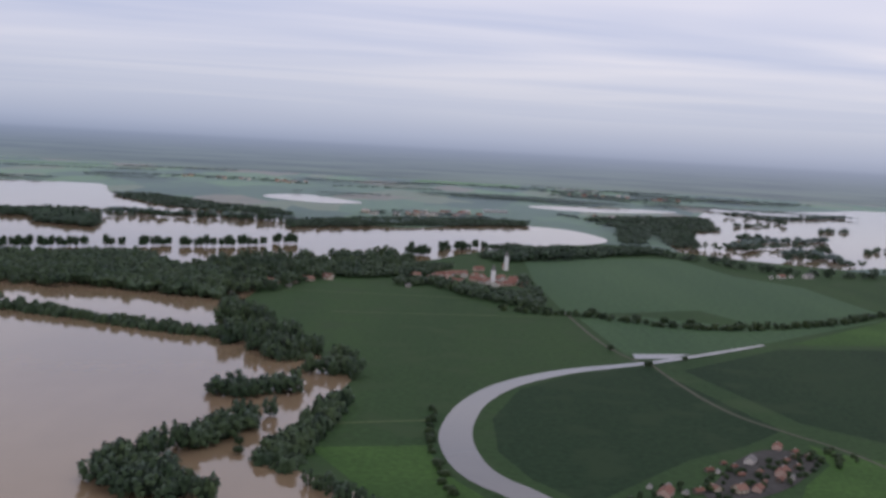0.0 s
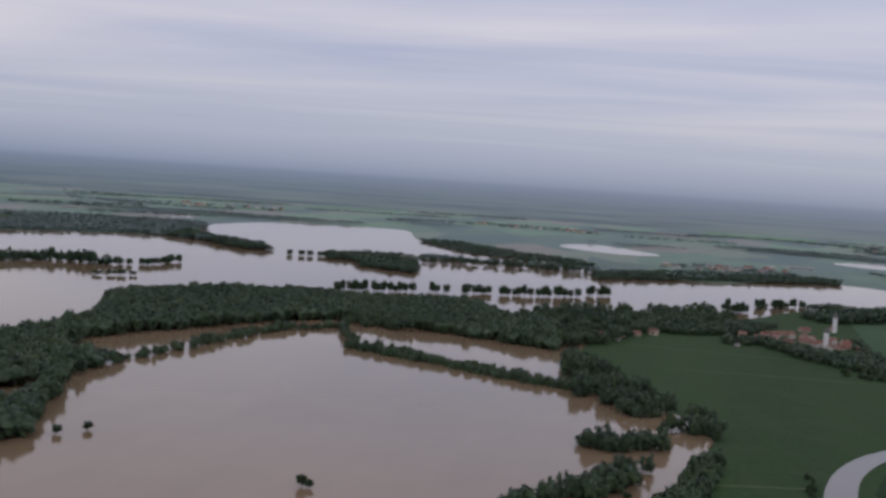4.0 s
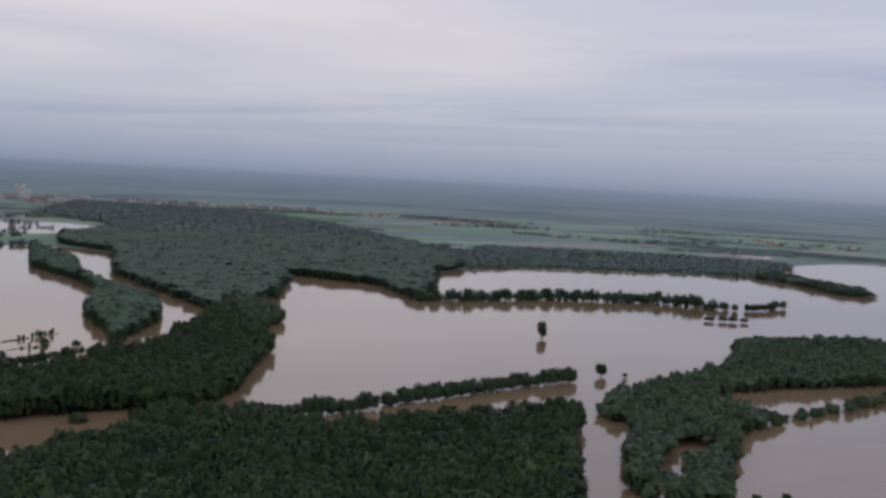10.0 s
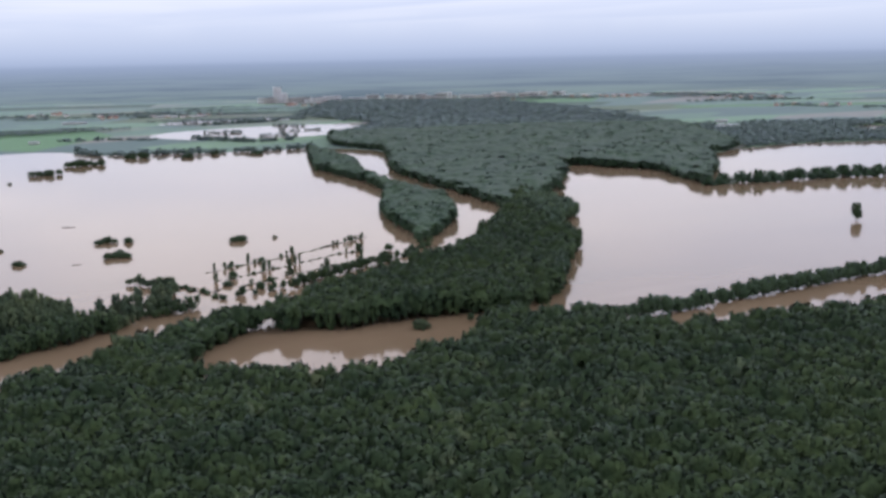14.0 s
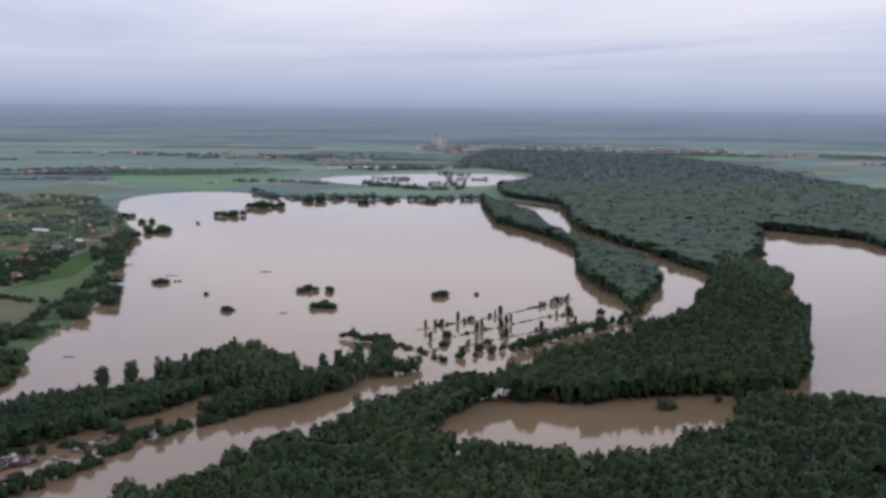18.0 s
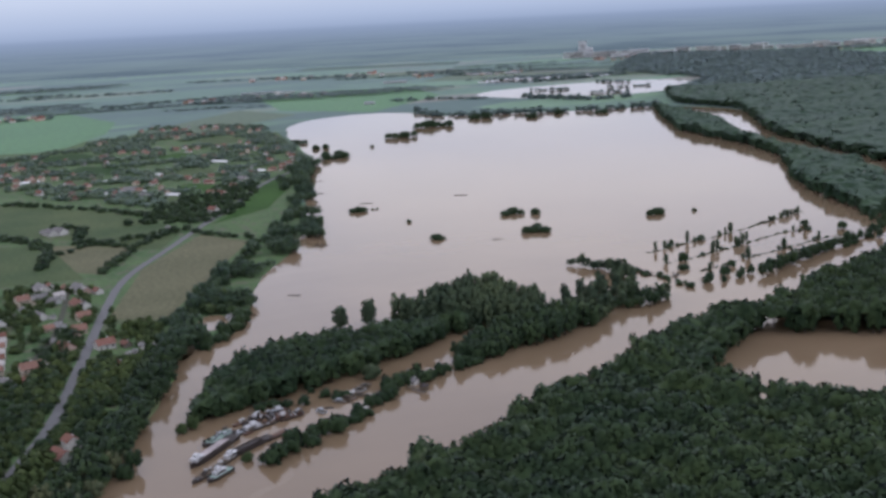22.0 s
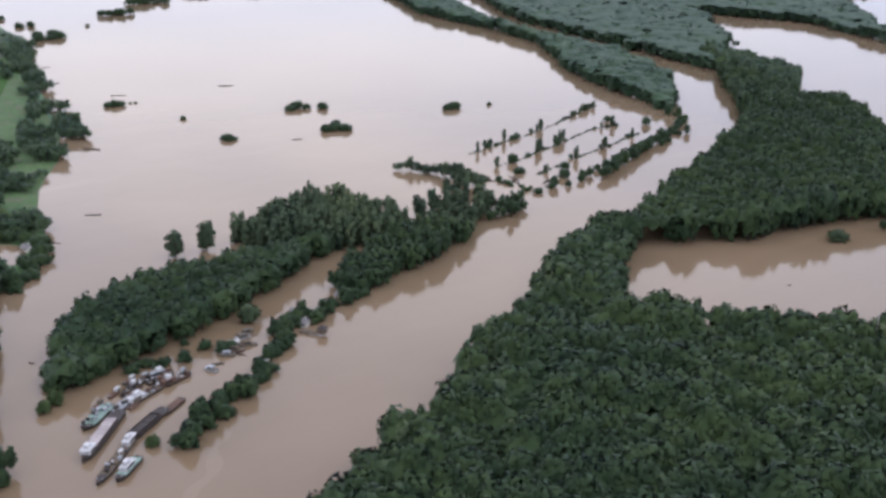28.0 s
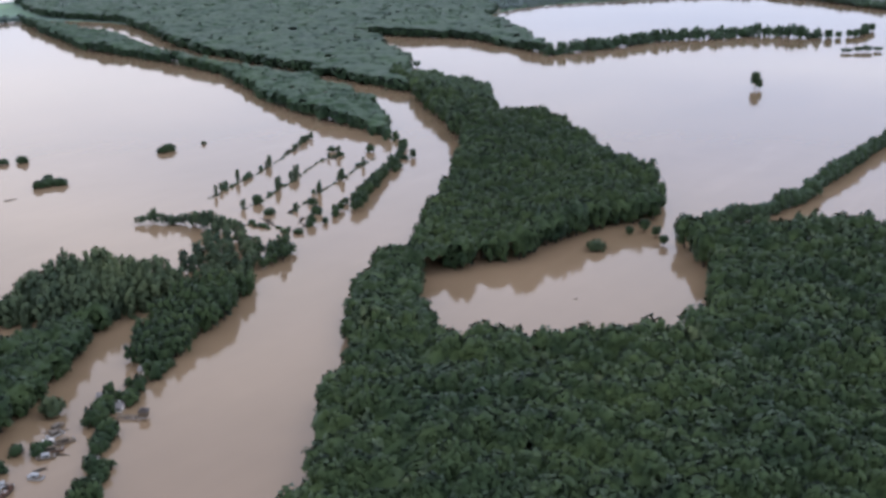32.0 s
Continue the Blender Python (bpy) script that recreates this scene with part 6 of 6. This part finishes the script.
def clutter(root, l, w, h, n, seed, mats):
    """Crates, winches and gear on a deck, each its own part."""
    g = np.random.default_rng(seed)
    for i in range(n):
        bm = bmesh.new()
        sx, sy, sz = g.uniform(0.5, 2.2), g.uniform(0.5, 1.5), g.uniform(0.4, 1.5)
        box(bm, sx, sy, sz, g.uniform(-0.44, 0.40) * l, g.uniform(-0.34, 0.34) * w, h + 0.05 + sz / 2, g.uniform(-0.3, 0.3))
        part("crate", bm, mats[i % len(mats)], root)


boat("river_barge", (-846, -70), (-819, -95), 5.6, 1.8, STEEL_DARK, HATCH, "long dark river barge with pinkish-grey hatches and a white bow cabin", "fore")
b = boat("work_boat", (-854, -71), (-841, -86), 6.0, 1.2, STEEL_DARK, GREEN_PALE, "faded green flat work boat moored beside the barge", "", False)
clutter(b, 19, 6, 1.2, 14, 1, (GREEN_PALE, STEEL_GREY, STEEL_DARK))
boat("river_barge", (-838, -56), (-822, -79), 5.2, 1.5, STEEL_DARK, STEEL_DARK, "empty black-brown barge with an open hold", "", True)
b = boat("pontoon", (-842, -47), (-834, -59), 3.6, 1.0, STEEL_DARK, STEEL_RUST, "narrow rusty steel pontoon moored midstream", "", False)
b = boat("pontoon", (-824, -75), (-802, -97), 4.0, 1.0, STEEL_DARK, TIMBER, "dark mooring pontoon with a white deckhouse", "aft", False)
clutter(b, 30, 4.6, 1.0, 16, 2, (STEEL_GREY, STEEL_DARK, TIMBER, STEEL_WHITE))
boat("tugboat", (-810, -79), (-800, -91), 4.2, 1.4, STEEL_DARK, GREEN_PALE, "small tugboat with a faded green deck and white cabin", "mid", False)
for i, (p, q, w, cab) in enumerate((((-847, -73), (-857, -58), 4.6, ""), ((-851, -63), (-858, -47), 4.4, "aft"), ((-857, -47), (-861, -34), 4.0, "aft"), ((-866, -53), (-867, -39), 3.4, "mid"), ((-862, -52), (-864, -40), 3.0, ""), ((-858, -64), (-865, -53), 3.4, "mid"))):
    b = boat("work_pontoon", p, q, w, 0.9, STEEL_DARK, (STEEL_GREY, TIMBER, STEEL_RUST)[i % 3], ("cluttered grey pontoon in the moored chain", "brown pontoon with a cabin in the moored chain", "rusty pontoon in the moored chain")[i % 3], cab, False, (STEEL_GREY, STEEL_WHITE, STEEL_RUST, STEEL_GREY, TIMBER, STEEL_DARK)[i])
    clutter(b, math.dist(p, q), w, 0.9, 18, 10 + i, (STEEL_DARK, STEEL_RUST, STEEL_GREY, TIMBER, STEEL_DARK, STEEL_RUST, STEEL_WHITE))
for i, (x, y, a, l) in enumerate(((-869, -50, 2.2, 7), (-861, -57, 2.3, 8), (-870, -44, 2.3, 7), (-862, -66, 2.2, 7), (-864, -36, 2.5, 6), (-856, -75, 2.2, 6), (-850, -78, 2.2, 6), (-869, -57, 2.0, 6), (-853, -58, 2.0, 6), (-848, -64, 2.2, 6))):
    dx, dy = math.cos(a) * l / 2, math.sin(a) * l / 2
    boat("motorboat", (x + dx, y + dy), (x - dx, y - dy), 2.4, 0.7, (STEEL_RUST, STEEL_DARK, STEEL_GREY)[i % 3], (TIMBER, STEEL_RUST)[i % 2], "small moored workboat with a low cabin", ("mid", "aft")[i % 2], False, (STEEL_GREY, TIMBER, STEEL_DARK, PLASTER[3])[i % 4])
for i, (x, y, a, l) in enumerate(((-884, 4, 1.9, 8), (-876, -6, 0.9, 10), (-871, -9, 0.8, 9), (-868, -14, 0.9, 7), (-880, 0, 1.5, 7), (-850, -6, 2.3, 6), (-872, -2, 1.1, 8), (-859, -26, 0.4, 6))):
    dx, dy = math.cos(a) * l / 2, math.sin(a) * l / 2
    boat("houseboat", (x + dx, y + dy), (x - dx, y - dy), 3.2, 0.6, (TIMBER, STEEL_GREY, STEEL_RUST)[i % 3], TIMBER, "small weathered houseboat stranded by the bank", "mid", False, (PLASTER[4], PLASTER[0], TIMBER, STEEL_GREY)[i % 4])


def jetty(x, y, turn, l):
    root = tagged(new("jetty"), "wooden river jetty on piles with a small hut at its end", "jetty")
    root.location, root.rotation_euler = (x, y, 0), (0, 0, turn)
    for i in range(int(l / 0.8)):
        bm = bmesh.new()
        box(bm, 0.7, 2.2, 0.14, i * 0.8, 0, 1.5)
        part("plank", bm, TIMBER, root)
    for i in range(4):
        for s in (-1, 1):
            bm = bmesh.new()
            bmesh.ops.create_cone(bm, cap_ends=True, segments=8, radius1=0.16, radius2=0.14, depth=2.6, matrix=Matrix.Translation((i * l / 3, s * 0.9, 0.2)))
            part("pile", bm, TIMBER, root)
    bm = bmesh.new()
    box(bm, 3.4, 3.4, 2.4, l - 0.5, 0, 2.75)
    hut = part("hut", bm, TIMBER, root)
    bm = bmesh.new()
    bmesh.ops.create_cone(bm, cap_ends=True, segments=4, radius1=3.0, radius2=0.2, depth=1.3, matrix=Matrix.Translation((l - 0.5, 0, 4.5)) @ Matrix.Rotation(math.pi / 4, 4, "Z"))
    part("hut_roof", bm, STEEL_DARK, hut)


jetty(-870, 23, 0.55, 11)
put_house(7, -876, 28, 30), put_house(7, -888, 32, 40), put_house(7, -893, 60, 20), put_house(7, -1012, -58, 20), put_house(7, -1055, -32, 20)
for x, y, a, l in ((-1060, -18, 0.6, 12), (-1046, -28, 0.6, 7), (-1255, 85, 0.5, 14), (-1540, 160, 0.8, 16), (-874, -4, 0.7, 10), (-866, -10, 0.4, 8), (-882, 2, 1.2, 9), (-862, -20, 0.9, 7)):
    drift(x, y, l, a, "broken wooden landing stage drowned by the flood")
